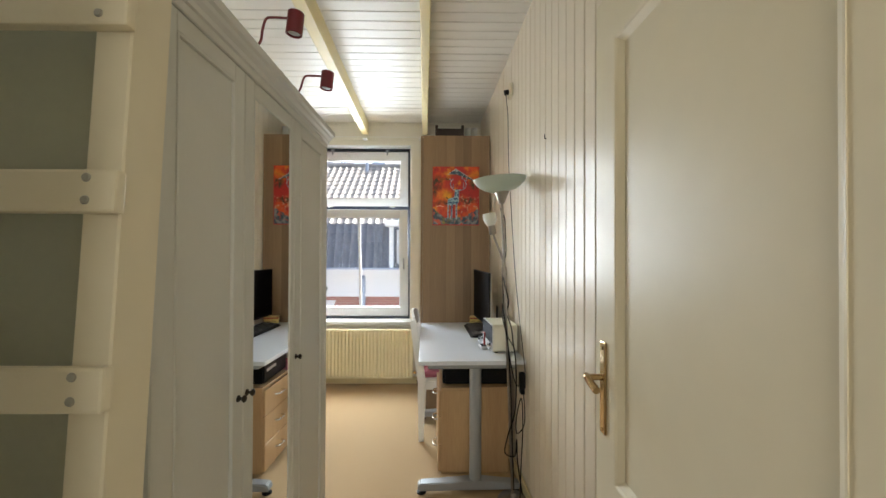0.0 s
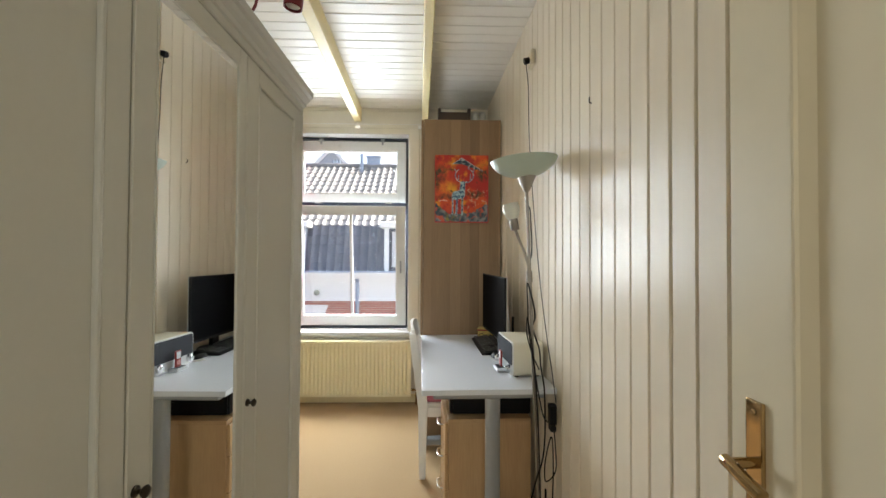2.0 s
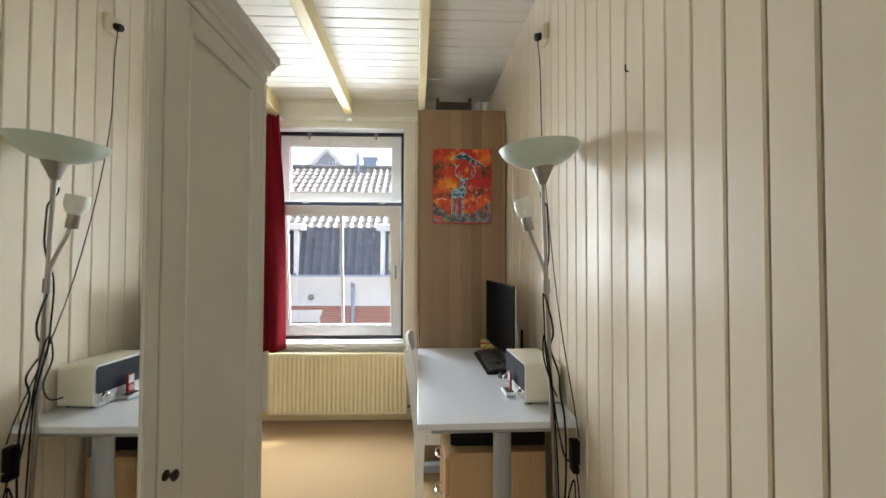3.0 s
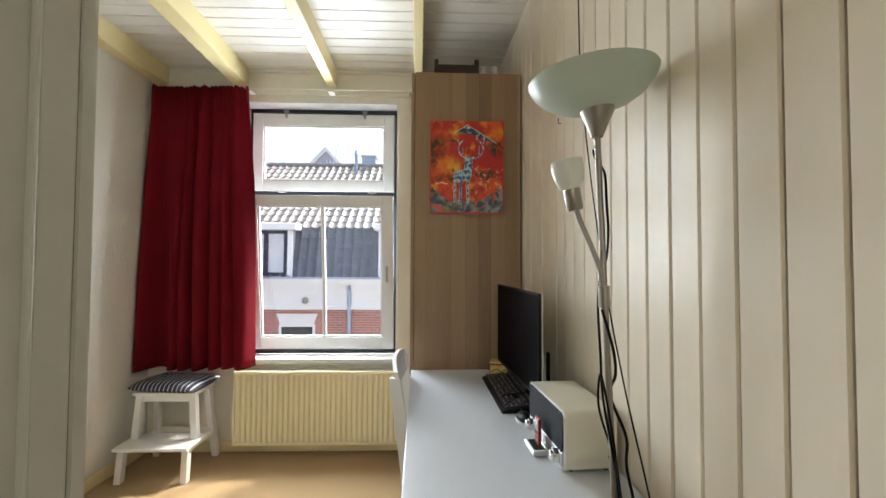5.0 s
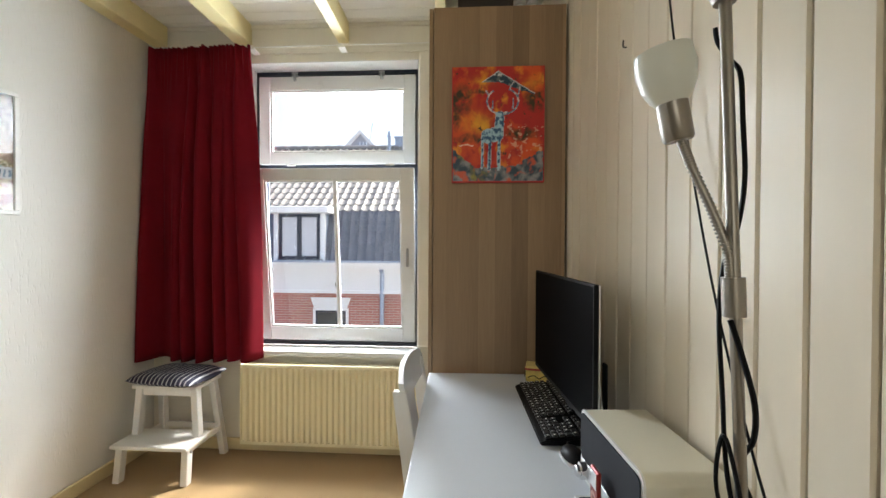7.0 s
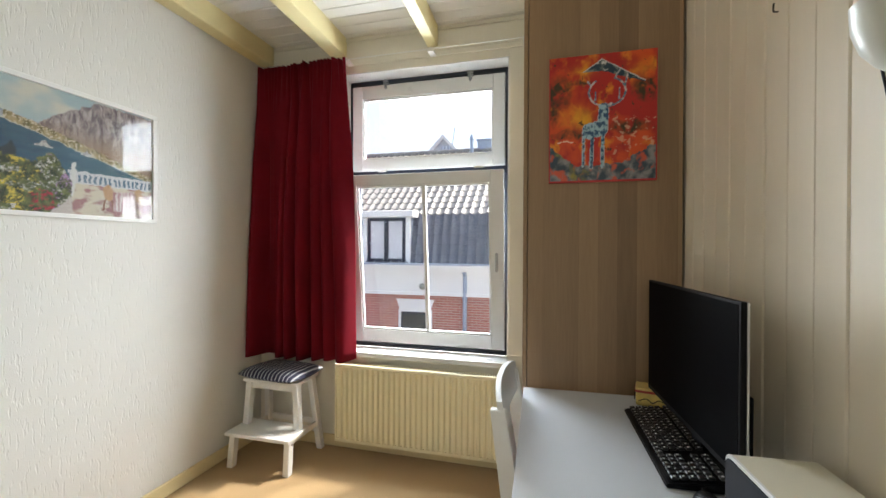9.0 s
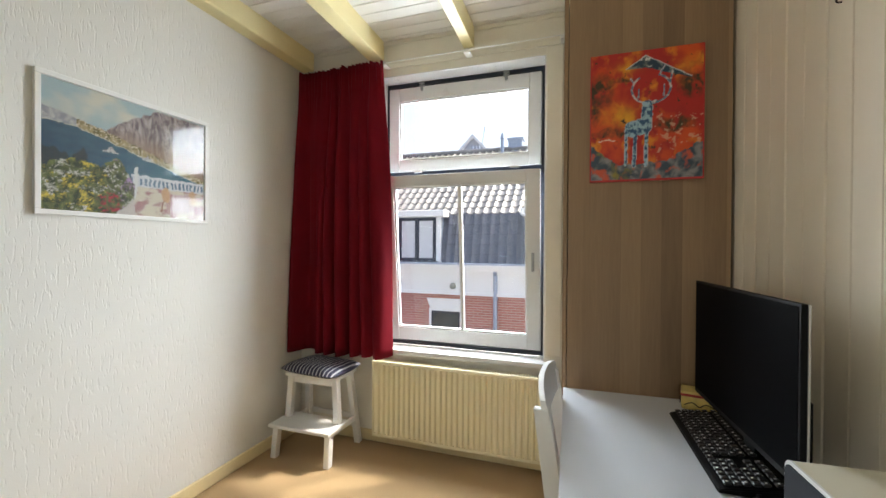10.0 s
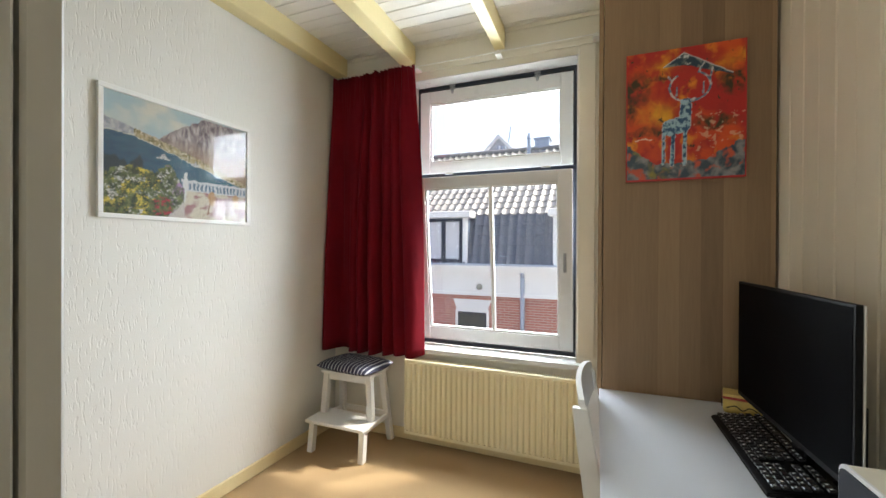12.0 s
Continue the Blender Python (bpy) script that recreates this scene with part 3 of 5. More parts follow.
# red spot lamps on top of the wardrobe
def spot_lamp(y, rise):
    lamp = thing("spot_lamp", (FX + 0.005, y, 1.906), "dark red picture light on a bent arm over the wardrobe", "spot lamp", "lights on the wardrobe")
    bm = tube(bmesh.new(), [(-0.03, 0, 0.003), (0.012, 0, 0.006), (0.026, 0, 0.022), (0.030, 0, rise * 0.75), (0.040, 0, rise + 0.012), (0.06, 0, rise + 0.016), (0.10, 0, rise + 0.014)], 0.0035, 10)
    part("arm", bm, RED_LACQUER, lamp, smooth=True)
    part("base", boxes((-0.07, -0.01, -0.018, 0.018, 0.0, 0.012), bevel=0.003), RED_LACQUER, lamp)
    tr = Matrix.Rotation(radians(6), 3, "Y")
    h = part("head", lathe(bmesh.new(), [(0.0, 0.030), (0.020, 0.030), (0.022, 0.028), (0.022, -0.030), (0.020, -0.031), (0.019, -0.024), (0.0, -0.02)], (0.118, 0, rise), 24, tr), RED_LACQUER, lamp, smooth=True)
    part("bulb", lathe(bmesh.new(), [(0.0, -0.029), (0.009, -0.029), (0.016, -0.026), (0.018, -0.02)], (0.118, 0, rise), 20, tr), SILVER, h, "unlit reflector bulb", smooth=True)
    return lamp


spot_lamp(1.006, 0.068)
spot_lamp(1.33, 0.05)

# ---- ladder ----
SCREW_PAINT = surface("painted_screw", (0.34, 0.32, 0.27), 0.4, vary=0.2)
ladder = thing("ladder", Matrix.Translation((-0.277, 0.423, 0.0)) @ Matrix.Rotation(radians(-4.1), 4, "X"), "cream painted wooden ladder with flat screwed treads", "ladder")
for x in (-0.058, -0.50):
    part("stringer", boxes((x, x + 0.058, 0.0, 0.09, 0.0, 2.4), bevel=0.003), CREAM_DOOR, ladder)
for k in range(8):
    z = 0.252 + 0.29 * k
    t = part("tread", boxes((-0.50, 0.008, -0.022, 0.0, z, z + 0.065), bevel=0.005, segments=2), CREAM_DOOR, ladder)
    for dz in (0.018, 0.052):
        for x in (-0.036, -0.46):
            part("screw", lathe(bmesh.new(), [(0.0, 0.0), (0.0055, 0.0), (0.007, -0.002), (0.007, -0.003)], (x, -0.0245, z + dz), 10, Matrix.Rotation(radians(90), 3, "X")), SCREW_PAINT, t)

# ---- door ----
door = thing("door_1", Matrix.Translation((0.664, 0.235, 0.0)) @ Matrix.Rotation(radians(0.5), 4, "Z"), "cream painted panel door standing open against the boarded wall", "door", kind="structure")
DW, DH = 0.802, 2.04
S0, S1 = 0.105, DW - 0.117
leaf = part("leaf", boxes((-0.002, 0.034, 0.0, S0, 0.012, DH), (-0.002, 0.034, S1, DW, 0.012, DH), (-0.002, 0.034, S0, S1, 0.012, 0.24), (-0.002, 0.034, S0, S1, 0.64, 0.765), (-0.002, 0.034, S0, S1, 1.902, DH)), CREAM_DOOR, door)
for z0, z1 in ((0.24, 0.64), (0.765, 1.902)):
    p = part("door_panel", boxes((0.012, 0.026, S0, S1, z0, z1)), CREAM_DOOR, door)
    bm = bmesh.new()
    m = 0.025
    for fixed, sgn in ((S0, 1), (S1, -1)):
        prism(bm, [(-0.004, fixed), (-0.003, fixed + sgn * 0.004), (0.001, fixed + sgn * 0.007), (0.0125, fixed + sgn * m), (0.0125, fixed)], 2, z0, z1)
    for fixed, sgn in ((z0, 1), (z1, -1)):
        prism(bm, [(-0.0045, fixed), (-0.003, fixed + sgn * 0.004), (0.001, fixed + sgn * 0.007), (0.0125, fixed + sgn * m), (0.0125, fixed)], 1, S0, S1)
    part("moulding", bm, CREAM_DOOR, p)
PY, PZ = DW - 0.052, 0.985
plate = part("handle_plate", boxes((-0.008, -0.0015, PY - 0.017, PY + 0.017, PZ - 0.115, PZ + 0.131), bevel=0.003, segments=2), BRASS, door, "long worn brass back plate")
bm = rod(bmesh.new(), (-0.006, PY, PZ + 0.035), (-0.05, PY, PZ + 0.035), 0.0085)
tube(bm, [(-0.047, PY + 0.008, PZ + 0.036), (-0.050, PY - 0.01, PZ + 0.035), (-0.050, PY - 0.035, PZ + 0.028), (-0.048, PY - 0.064, PZ + 0.020)], 0.0100, 12)
part("lever", bm, BRASS, plate, "worn brass lever", smooth=True)
bm = bmesh.new()
for z in (PZ - 0.103, PZ + 0.113):
    lathe(bm, [(0.0, 0.0), (0.004, 0.0), (0.005, 0.002)], (-0.0105, PY, z), 10, Matrix.Rotation(radians(90), 3, "Y"))
part("screw", bm, BRASS, plate)

# ---- tall oak cabinet ----
cabinet = thing("tall_cabinet", (0, 0, 0), "tall oak-effect cabinet beside the desk", "cabinet")
CY, CX0, CX1, CH = 3.415, 0.085, 0.663, 2.365
part("side_panel", boxes((CX0, CX1, CY, CY + 0.018, 0.0, CH), bevel=0.001), OAK, cabinet, "oak-effect side panel with broad strips")
part("side_panel", boxes((CX0, CX1, YW - 0.025, YW - 0.007, 0.0, CH), bevel=0.001), OAK, cabinet)
part("top_panel", boxes((CX0, CX1, CY + 0.018, YW - 0.025, CH - 0.018, CH)), OAK, cabinet)
part("back_panel", boxes((CX1 - 0.012, CX1 - 0.001, CY + 0.019, YW - 0.026, 0.05, CH - 0.02)), OAK, cabinet)
part("door", boxes((CX0 - 0.020, CX0 - 0.003, CY + 0.002, 3.77, 0.04, CH - 0.004), bevel=0.001), OAK, cabinet)
part("door", boxes((CX0 - 0.020, CX0 - 0.003, 3.773, YW - 0.008, 0.04, CH - 0.004), bevel=0.001), OAK, cabinet)

# ---- desk ----
ASKEW = Matrix.Translation((0.69, 2.15, 0)) @ Matrix.Rotation(radians(1.6), 4, "Z") @ Matrix.Translation((-0.69, -2.15, 0))
desk = thing("desk", ASKEW, "white desk on grey metal T-legs against the boarded wall", "desk")
part("tabletop", boxes((0.108, 0.703, 2.15, 3.395, 0.732, 0.756), bevel=0.003, segments=2), DESK_WHITE, desk, "white laminate top")
part("frame_rail", boxes((0.20, 0.24, 2.26, 3.32, 0.695, 0.731), (0.55, 0.59, 2.26, 3.32, 0.695, 0.731)), DESK_METAL, desk)
for y in (2.225, 3.26):
    leg = part("leg", rod(bmesh.new(), (0.43, y, 0.05), (0.43, y, 0.70), 0.034, sides=24), DESK_METAL, desk, smooth=True)
    part("crossbar", boxes((0.16, 0.66, y - 0.03, y + 0.03, 0.700, 0.7315), bevel=0.005), DESK_METAL, leg)
    bm = bmesh.new()
    prism(bm, [(0.105, 0.022), (0.68, 0.022), (0.68, 0.055), (0.46, 0.075), (0.40, 0.075), (0.115, 0.062), (0.105, 0.05)], 1, y - 0.033, y + 0.033)
    bmesh.ops.bevel(bm, geom=list(bm.edges), offset=0.007, segments=2, affect="EDGES")
    part("foot_bar", bm, DESK_METAL, leg, smooth=True)
    for x in (0.125, 0.655):
        part("glide", lathe(bmesh.new(), [(0.0, 0.0), (0.026, 0.0), (0.027, 0.008), (0.010, 0.014), (0.008, 0.024), (0.0, 0.024)], (x, y, 0.0), 18), BLACK, leg, smooth=True)

# drawer unit under the desk with a black computer case on it
drawers = thing("drawer_unit", ASKEW, "birch veneer drawer unit under the desk", "drawer unit")
for y in (2.42, 2.80):
    part("side_panel", boxes((0.245, 0.66, y, y + 0.018, 0.0, 0.505), bevel=0.001), BIRCH, drawers)
part("back_panel", boxes((0.645, 0.66, 2.439, 2.799, 0.0, 0.504)), BIRCH, drawers)
part("bottom_panel", boxes((0.245, 0.644, 2.439, 2.799, 0.012, 0.028)), BIRCH, drawers)
part("top_panel", boxes((0.243, 0.66, 2.42, 2.818, 0.5055, 0.522), bevel=0.001), BIRCH, drawers)
for z0, z1 in ((0.012, 0.168), (0.172, 0.345), (0.349, 0.503)):
    d = part("drawer", boxes((0.226, 0.244, 2.422, 2.816, z0, z1), bevel=0.002), BIRCH, drawers)
    zc = (z0 + z1) / 2 + 0.01
    part("handle", tube(bmesh.new(), [(0.227, 2.57, zc), (0.205, 2.578, zc), (0.198, 2.60, zc), (0.198, 2.64, zc), (0.205, 2.662, zc), (0.227, 2.67, zc)], 0.005, 8), CHROME, d, "curved chrome handle", smooth=True)
pc = thing("computer_case", (0.46, 2.64, 0.5225), "flat black computer case lying on the drawer unit", "computer")
part("body", boxes((-0.20, 0.20, -0.185, 0.185, 0.008, 0.145), bevel=0.004), BLACK, pc)
part("front_panel", boxes((-0.215, -0.2005, -0.183, 0.183, 0.010, 0.143), bevel=0.004), BLACK, pc)
part("disc_drive", boxes((-0.218, -0.2155, -0.15, 0.0, 0.075, 0.095), bevel=0.001), SILVER, pc, "narrow silver drive slot")
for x in (-0.17, 0.17):
    for y in (-0.15, 0.15):
        part("rubber_foot", rod(bmesh.new(), (x, y, 0), (x, y, 0.009), 0.012), BLACK, pc)

# ---- pictures ----
def colour_grid(name, w, h, nx, ny, colour):
    """A flat printed or painted sheet in the xz plane, coloured by colour(u, v), v upwards."""
    verts = [((i / nx - 0.5) * w, 0, j / ny * h) for j in range(ny + 1) for i in range(nx + 1)]
    faces = [(j * (nx + 1) + i, j * (nx + 1) + i + 1, (j + 1) * (nx + 1) + i + 1, (j + 1) * (nx + 1) + i) for j in range(ny) for i in range(nx)]
    me = bpy.data.meshes.new(name)
    me.from_pydata(verts, [], faces)
    at = me.color_attributes.new("paint", "FLOAT_COLOR", "POINT")
    for j in range(ny + 1):
        for i in range(nx + 1):
            at.data[j * (nx + 1) + i].color = (*[max(0.0, c) for c in colour(i / nx, j / ny)], 1)
    return me


def paint_material(name, rough, bump):
    m, n, l, b = nodes_of(name)
    vc, tc, ns, bp = n.new("ShaderNodeVertexColor"), n.new("ShaderNodeTexCoord"), n.new("ShaderNodeTexNoise"), n.new("ShaderNodeBump")
    vc.layer_name = "paint"
    ns.inputs["Scale"].default_value, ns.inputs["Detail"].default_value = 90, 5
    bp.inputs["Strength"].default_value, bp.inputs["Distance"].default_value = bump, 0.002
    l.new(vc.outputs[0], b.inputs["Base Color"]), l.new(tc.outputs["Object"], ns.inputs[0]), l.new(ns.outputs[0], bp.inputs["Height"]), l.new(bp.outputs[0], b.inputs["Normal"])
    b.inputs["Roughness"].default_value = rough
    return m


def fbm(x, y, s, seed=0.0):
    return noise.fractal((x * s + seed, y * s - seed, seed), 1.0, 2.0, 4) * 0.5 + 0.5


def blend(a, b, t):
    t = min(max(t, 0.0), 1.0)
    return tuple(p + (q - p) * t for p, q in zip(a, b))


def seg(u, v, x0, y0, x1, y1):
    dx, dy = x1 - x0, y1 - y0
    t = min(max(((u - x0) * dx + (v - y0) * dy) / (dx * dx + dy * dy), 0), 1)
    return math.hypot(u - x0 - t * dx, v - y0 - t * dy)


def deer_painting(u0, v0):
    u, v = u0 + 0.05 * (fbm(u0, v0, 9, 51) - 0.5), v0 + 0.05 * (fbm(u0, v0, 9, 77) - 0.5)
    a, b2, c = fbm(u, v, 3.0, 3.1), fbm(u, v, 6.5, 8.2), fbm(u * 0.7, v, 26.0, 5.0)
    col = blend((0.50, 0.016, 0.012), (0.72, 0.085, 0.012), (a - 0.46) * 4)
    col = blend(col, (0.80, 0.28, 0.015), (b2 - 0.60) * 3.5)
    col = blend(col, (0.45, 0.015, 0.012), (fbm(u, v, 8, 91) - 0.56) * 5)
    glow = math.exp(-((u - 0.26) / 0.13) ** 2 - ((v - 0.50) / 0.09) ** 2) + math.exp(-((u - 0.95) / 0.12) ** 2 - ((v - 0.86) / 0.06) ** 2) + 0.7 * math.exp(-((u - 0.33) / 0.1) ** 2 - ((v - 0.87) / 0.04) ** 2)
    col = blend(col, (0.88, 0.45, 0.02), glow * (0.4 + 1.6 * (b2 - 0.3)))
    for cx, cy, rx, ry in ((0.09, 0.72, 0.13, 0.14), (0.04, 0.55, 0.06, 0.10), (0.92, 0.70, 0.15, 0.10), (0.76, 0.42, 0.20, 0.05), (0.18, 0.38, 0.20, 0.035), (0.30, 0.78, 0.12, 0.02)):
        d = ((u - cx) / rx) ** 2 + ((v - cy) / ry) ** 2
        col = blend(col, (0.05, 0.030, 0.008), (1.35 - d) * (0.25 + 1.5 * (fbm(u, v, 18, cx) - 0.25)))
    if c > 0.66 and u > 0.6 and v < 0.5:
        col = blend(col, (0.75, 0.55, 0.35), 0.5)
    um, vm = u0 + 0.25 * (u - u0), v0 + 0.25 * (v - v0)
    peak = 0.965 - (0.50 * (um - 0.5) if um > 0.5 else 0.55 * (0.5 - um))
    base = 0.865 - 0.28 * max(um - 0.5, 0)
    if base < vm < peak and um < 0.90:
        col = blend((0.015, 0.05, 0.085), (0.22, 0.26, 0.24), (c - 0.45) * 4 + 1.6 * (0.5 - u))
        if peak - vm < 0.008 or (c > 0.66 and abs(u - 0.5) < 0.05):
            col = (0.62, 0.66, 0.68)
    low = 0.13 + 0.34 * max(0.0, u - 0.58) * (u < 1.1) + 0.55 * max(0.0, 0.27 - u) + 0.06 * (b2 - 0.5)
    if v < low:
        col = blend((0.04, 0.07, 0.10), (0.27, 0.27, 0.28), (fbm(u, v, 11, 61) - 0.46) * 3.0 + (0.22 - v) * 1.6)
        col = blend(col, (0.62, 0.10, 0.05), (fbm(u, v, 9, 41) - 0.58) * 7)
        col = blend(col, (0.30, 0.26, 0.05), (fbm(u, v, 5, 17) - 0.60) * 6 * (u < 0.4))
    if abs(v - 0.318) < 0.006 and 0.08 < u < 0.24:
        col = (0.85, 0.60, 0.45)
    u, v = u0, v0
    blue = blend((0.03, 0.10, 0.22), (0.36, 0.56, 0.66), (fbm(u, v, 30, 6.0) - 0.40) * 6)
    shape = min(seg(u, v, 0.38, 0.40, 0.50, 0.42) - 0.060, seg(u, v, 0.51, 0.42, 0.52, 0.55) - 0.046, seg(u, v, 0.50, 0.585, 0.535, 0.585) - 0.026,
                seg(u, v, 0.335, 0.36, 0.33, 0.13) - 0.012, seg(u, v, 0.415, 0.36, 0.405, 0.12) - 0.015, seg(u, v, 0.515, 0.38, 0.508, 0.12) - 0.014)
    ring = abs(math.hypot((u - 0.55) / 0.168, (v - 0.70) / 0.112) - 1) * 0.135 + (0.1 if v > 0.785 and 0.45 < u < 0.62 else 0)
    horn = min(ring, seg(u, v, 0.50, 0.60, 0.53, 0.59), seg(u, v, 0.55, 0.60, 0.60, 0.605), seg(u, v, 0.66, 0.64, 0.665, 0.72), seg(u, v, 0.44, 0.64, 0.445, 0.70),
               seg(u, v, 0.71, 0.73, 0.735, 0.82), seg(u, v, 0.62, 0.80, 0.665, 0.865), seg(u, v, 0.40, 0.75, 0.37, 0.79))
    if min(u0, 1 - u0, v0) < 0.012:
        col = (0.50, 0.02, 0.02)
    elif shape < 0:
        col = blue
    elif shape < 0.005 and c > 0.42:
        col = (0.55, 0.52, 0.56)
    elif horn < 0.008:
        col = blend((0.10, 0.20, 0.30), (0.62, 0.58, 0.58), (c - 0.45) * 5)
    return col


PAINTING = paint_material("oil_paint_on_canvas", 0.45, 0.5)
painting = thing("canvas_painting", (0.368, 3.3955, 1.588), "unframed canvas painting of a blue deer on fiery orange", "painting")
pm = colour_grid("paint_layer", 0.40, 0.504, 150, 190, deer_painting)
pm.materials.append(PAINTING)
new("paint_layer", pm).parent = painting
part("canvas", boxes((-0.20, 0.20, 0.0006, 0.018, 0.0, 0.504), bevel=0.002), surface("red_canvas_edge", (0.45, 0.05, 0.03), 0.6, vary=0.3, scale=30), painting, "red painted canvas edge")


def bay_print(u0, v0):
    u, v = u0 + 0.02 * (fbm(u0, v0, 22, 51) - 0.5), v0 + 0.02 * (fbm(u0, v0, 22, 77) - 0.5)
    f1, f2, f3, f4 = fbm(u, v, 5, 2.0), fbm(u * 1.6, v, 20, 4.0), fbm(u * 1.4, v, 55, 9.0), fbm(u * 3.2, v * 0.8, 14, 12.0)
    col = blend((0.52, 0.66, 0.70), (0.84, 0.82, 0.70), (f1 - 0.40) * 2.5 + 1.6 * (0.95 - v))
    far = 0.79 - 0.30 * u + 0.02 * (f2 - 0.5)
    if v < far and u < 0.34:
        col = blend((0.38, 0.40, 0.44), (0.72, 0.70, 0.68), (f2 - 0.3) * 2.2)
    ridge = 0.66 + 0.33 * min(max((u - 0.30) / 0.34, 0), 1) ** 0.8 + 0.03 * (f4 - 0.5)
    if v < ridge and u > 0.28:
        col = blend((0.20, 0.15, 0.17), (0.62, 0.54, 0.50), (f4 - 0.32) * 2.4)
        col = blend(col, (0.42, 0.30, 0.20), (0.76 - v) * 5)
    shore = 0.68 - 0.38 * max(u - 0.16, 0)
    if v < shore + 0.075 - 0.05 * abs(u - 0.4) and u > 0.17:
        col = blend((0.20, 0.17, 0.05), (0.55, 0.45, 0.24), (f2 - 0.3) * 2.2)
        if f3 > 0.60:
            col = (0.80, 0.70, 0.52)
    if v < shore:
        col = blend((0.02, 0.09, 0.17), (0.10, 0.26, 0.32), u * 0.7 + 0.5 * (v - 0.3) + 0.5 * (fbm(u * 0.4, v, 30, 1.0) - 0.5))
        if abs(v - shore) < 0.008:
            col = (0.70, 0.66, 0.55)
        if u < 0.22 and v < 0.46 + 0.10 * math.sin(u * 40) * (f2 - 0.2):
            col = blend(col, (0.015, 0.03, 0.025), 0.75)
    for bx, by, r in ((0.35, 0.53, 0.045), (0.57, 0.52, 0.03)):
        if abs(u - bx) < r and 0 < v - by + 0.012 < 0.018 + 0.035 * max(0.0, 1 - abs(u - bx) / (0.6 * r)):
            col = blend((0.75, 0.74, 0.72), (0.40, 0.38, 0.40), (f3 - 0.4) * 3)
    floor_line = 0.262 + 0.02 * (u - 0.5)
    if u > 0.47 and v < floor_line + 0.105:
        if v > floor_line:
            col = (0.78, 0.80, 0.84) if (math.sin(u * 210) > 0.0 or v > floor_line + 0.08 or v < floor_line + 0.014) else (0.16, 0.26, 0.36)
        else:
            col = blend((0.48, 0.26, 0.27), (0.80, 0.74, 0.60), (fbm(u, v * 1.5, 9, 7) - 0.36) * 6)
    if u > 0.47 and v < 0.30:
        for cx, w2 in ((0.70, 0.030), (0.905, 0.028)):
            if ((u - cx) / w2) ** 2 + ((v - 0.215) / 0.07) ** 2 < 1:
                col = blend((0.55, 0.30, 0.14), (0.78, 0.55, 0.34), f3)
            elif min(seg(u, v, cx - 0.02, 0.15, cx - 0.03, 0.05), seg(u, v, cx + 0.02, 0.15, cx + 0.03, 0.05)) < 0.004:
                col = (0.35, 0.15, 0.10)
        if ((u - 0.81) / (0.06 + 0.12 * max(0.22 - v, 0))) ** 2 < 1 and 0.05 < v < 0.235:
            col = (0.80, 0.72, 0.70) if math.sin(u * 260) > 0 else (0.58, 0.36, 0.40)
    if seg(u, v, 0.49, 0.16, 0.50, 0.42) < 0.012:
        col = (0.85, 0.86, 0.84)
    edge_line = 0.31 + 0.10 * math.sin(u * 7.5 + 0.2) + 0.16 * math.exp(-((u - 0.40) / 0.07) ** 2) + 0.05 * (f2 - 0.5)
    if u < 0.49 and v < edge_line and v > 1.3 * (u - 0.38):
        col = blend((0.03, 0.06, 0.012), (0.22, 0.26, 0.08), (f2 - 0.3) * 2)
        patch = fbm(u, v, 7, 33)
        petal = (0.80, 0.78, 0.70) if patch < 0.46 else ((0.84, 0.66, 0.10) if u < 0.33 else (0.52, 0.34, 0.56))
        if ((u - 0.34) / 0.07) ** 2 + ((v - 0.09) / 0.08) ** 2 < 1.2:
            petal = (0.58, 0.02, 0.06)
        col = blend(col, petal, (f3 - 0.52) * 3 + (fbm(u, v, 16, 71) - 0.5) * 3)
    elif u < 0.49 and v < 0.30 and v <= 1.3 * (u - 0.38):
        col = (0.72, 0.66, 0.62)
    return col


picture = thing("framed_picture", pose(XL + 0.0015, 2.955, 1.438, 0, 0, 90), "white framed print of a lake bay with a flowered terrace", "picture")
PWD, PHT = 0.74, 0.545
for nm, r in (("frame", (-PWD / 2, PWD / 2, -0.016, 0.0, 0.0, 0.02)), ("frame", (-PWD / 2, PWD / 2, -0.016, 0.0, PHT - 0.02, PHT)),
              ("frame", (-PWD / 2, -PWD / 2 + 0.02, -0.016, 0.0, 0.0201, PHT - 0.0201)), ("frame", (PWD / 2 - 0.02, PWD / 2, -0.016, 0.0, 0.0201, PHT - 0.0201))):
    part(nm, boxes(r, bevel=0.002), WHITE_PAINT, picture)
pr = colour_grid("print", PWD - 0.04, PHT - 0.04, 200, 150, lambda u, v: tuple(0.72 * c ** 1.12 for c in bay_print(u, v)))
pr.materials.append(paint_material("printed_paper", 0.6, 0.05))
ob = new("print", pr)
ob.parent, ob.location = picture, (0, -0.006, 0.02)
part("glass", boxes((-PWD / 2 + 0.02, PWD / 2 - 0.02, -0.012, -0.010, 0.02, PHT - 0.02)), PICTURE_GLASS, picture, "clear glass").visible_shadow = False

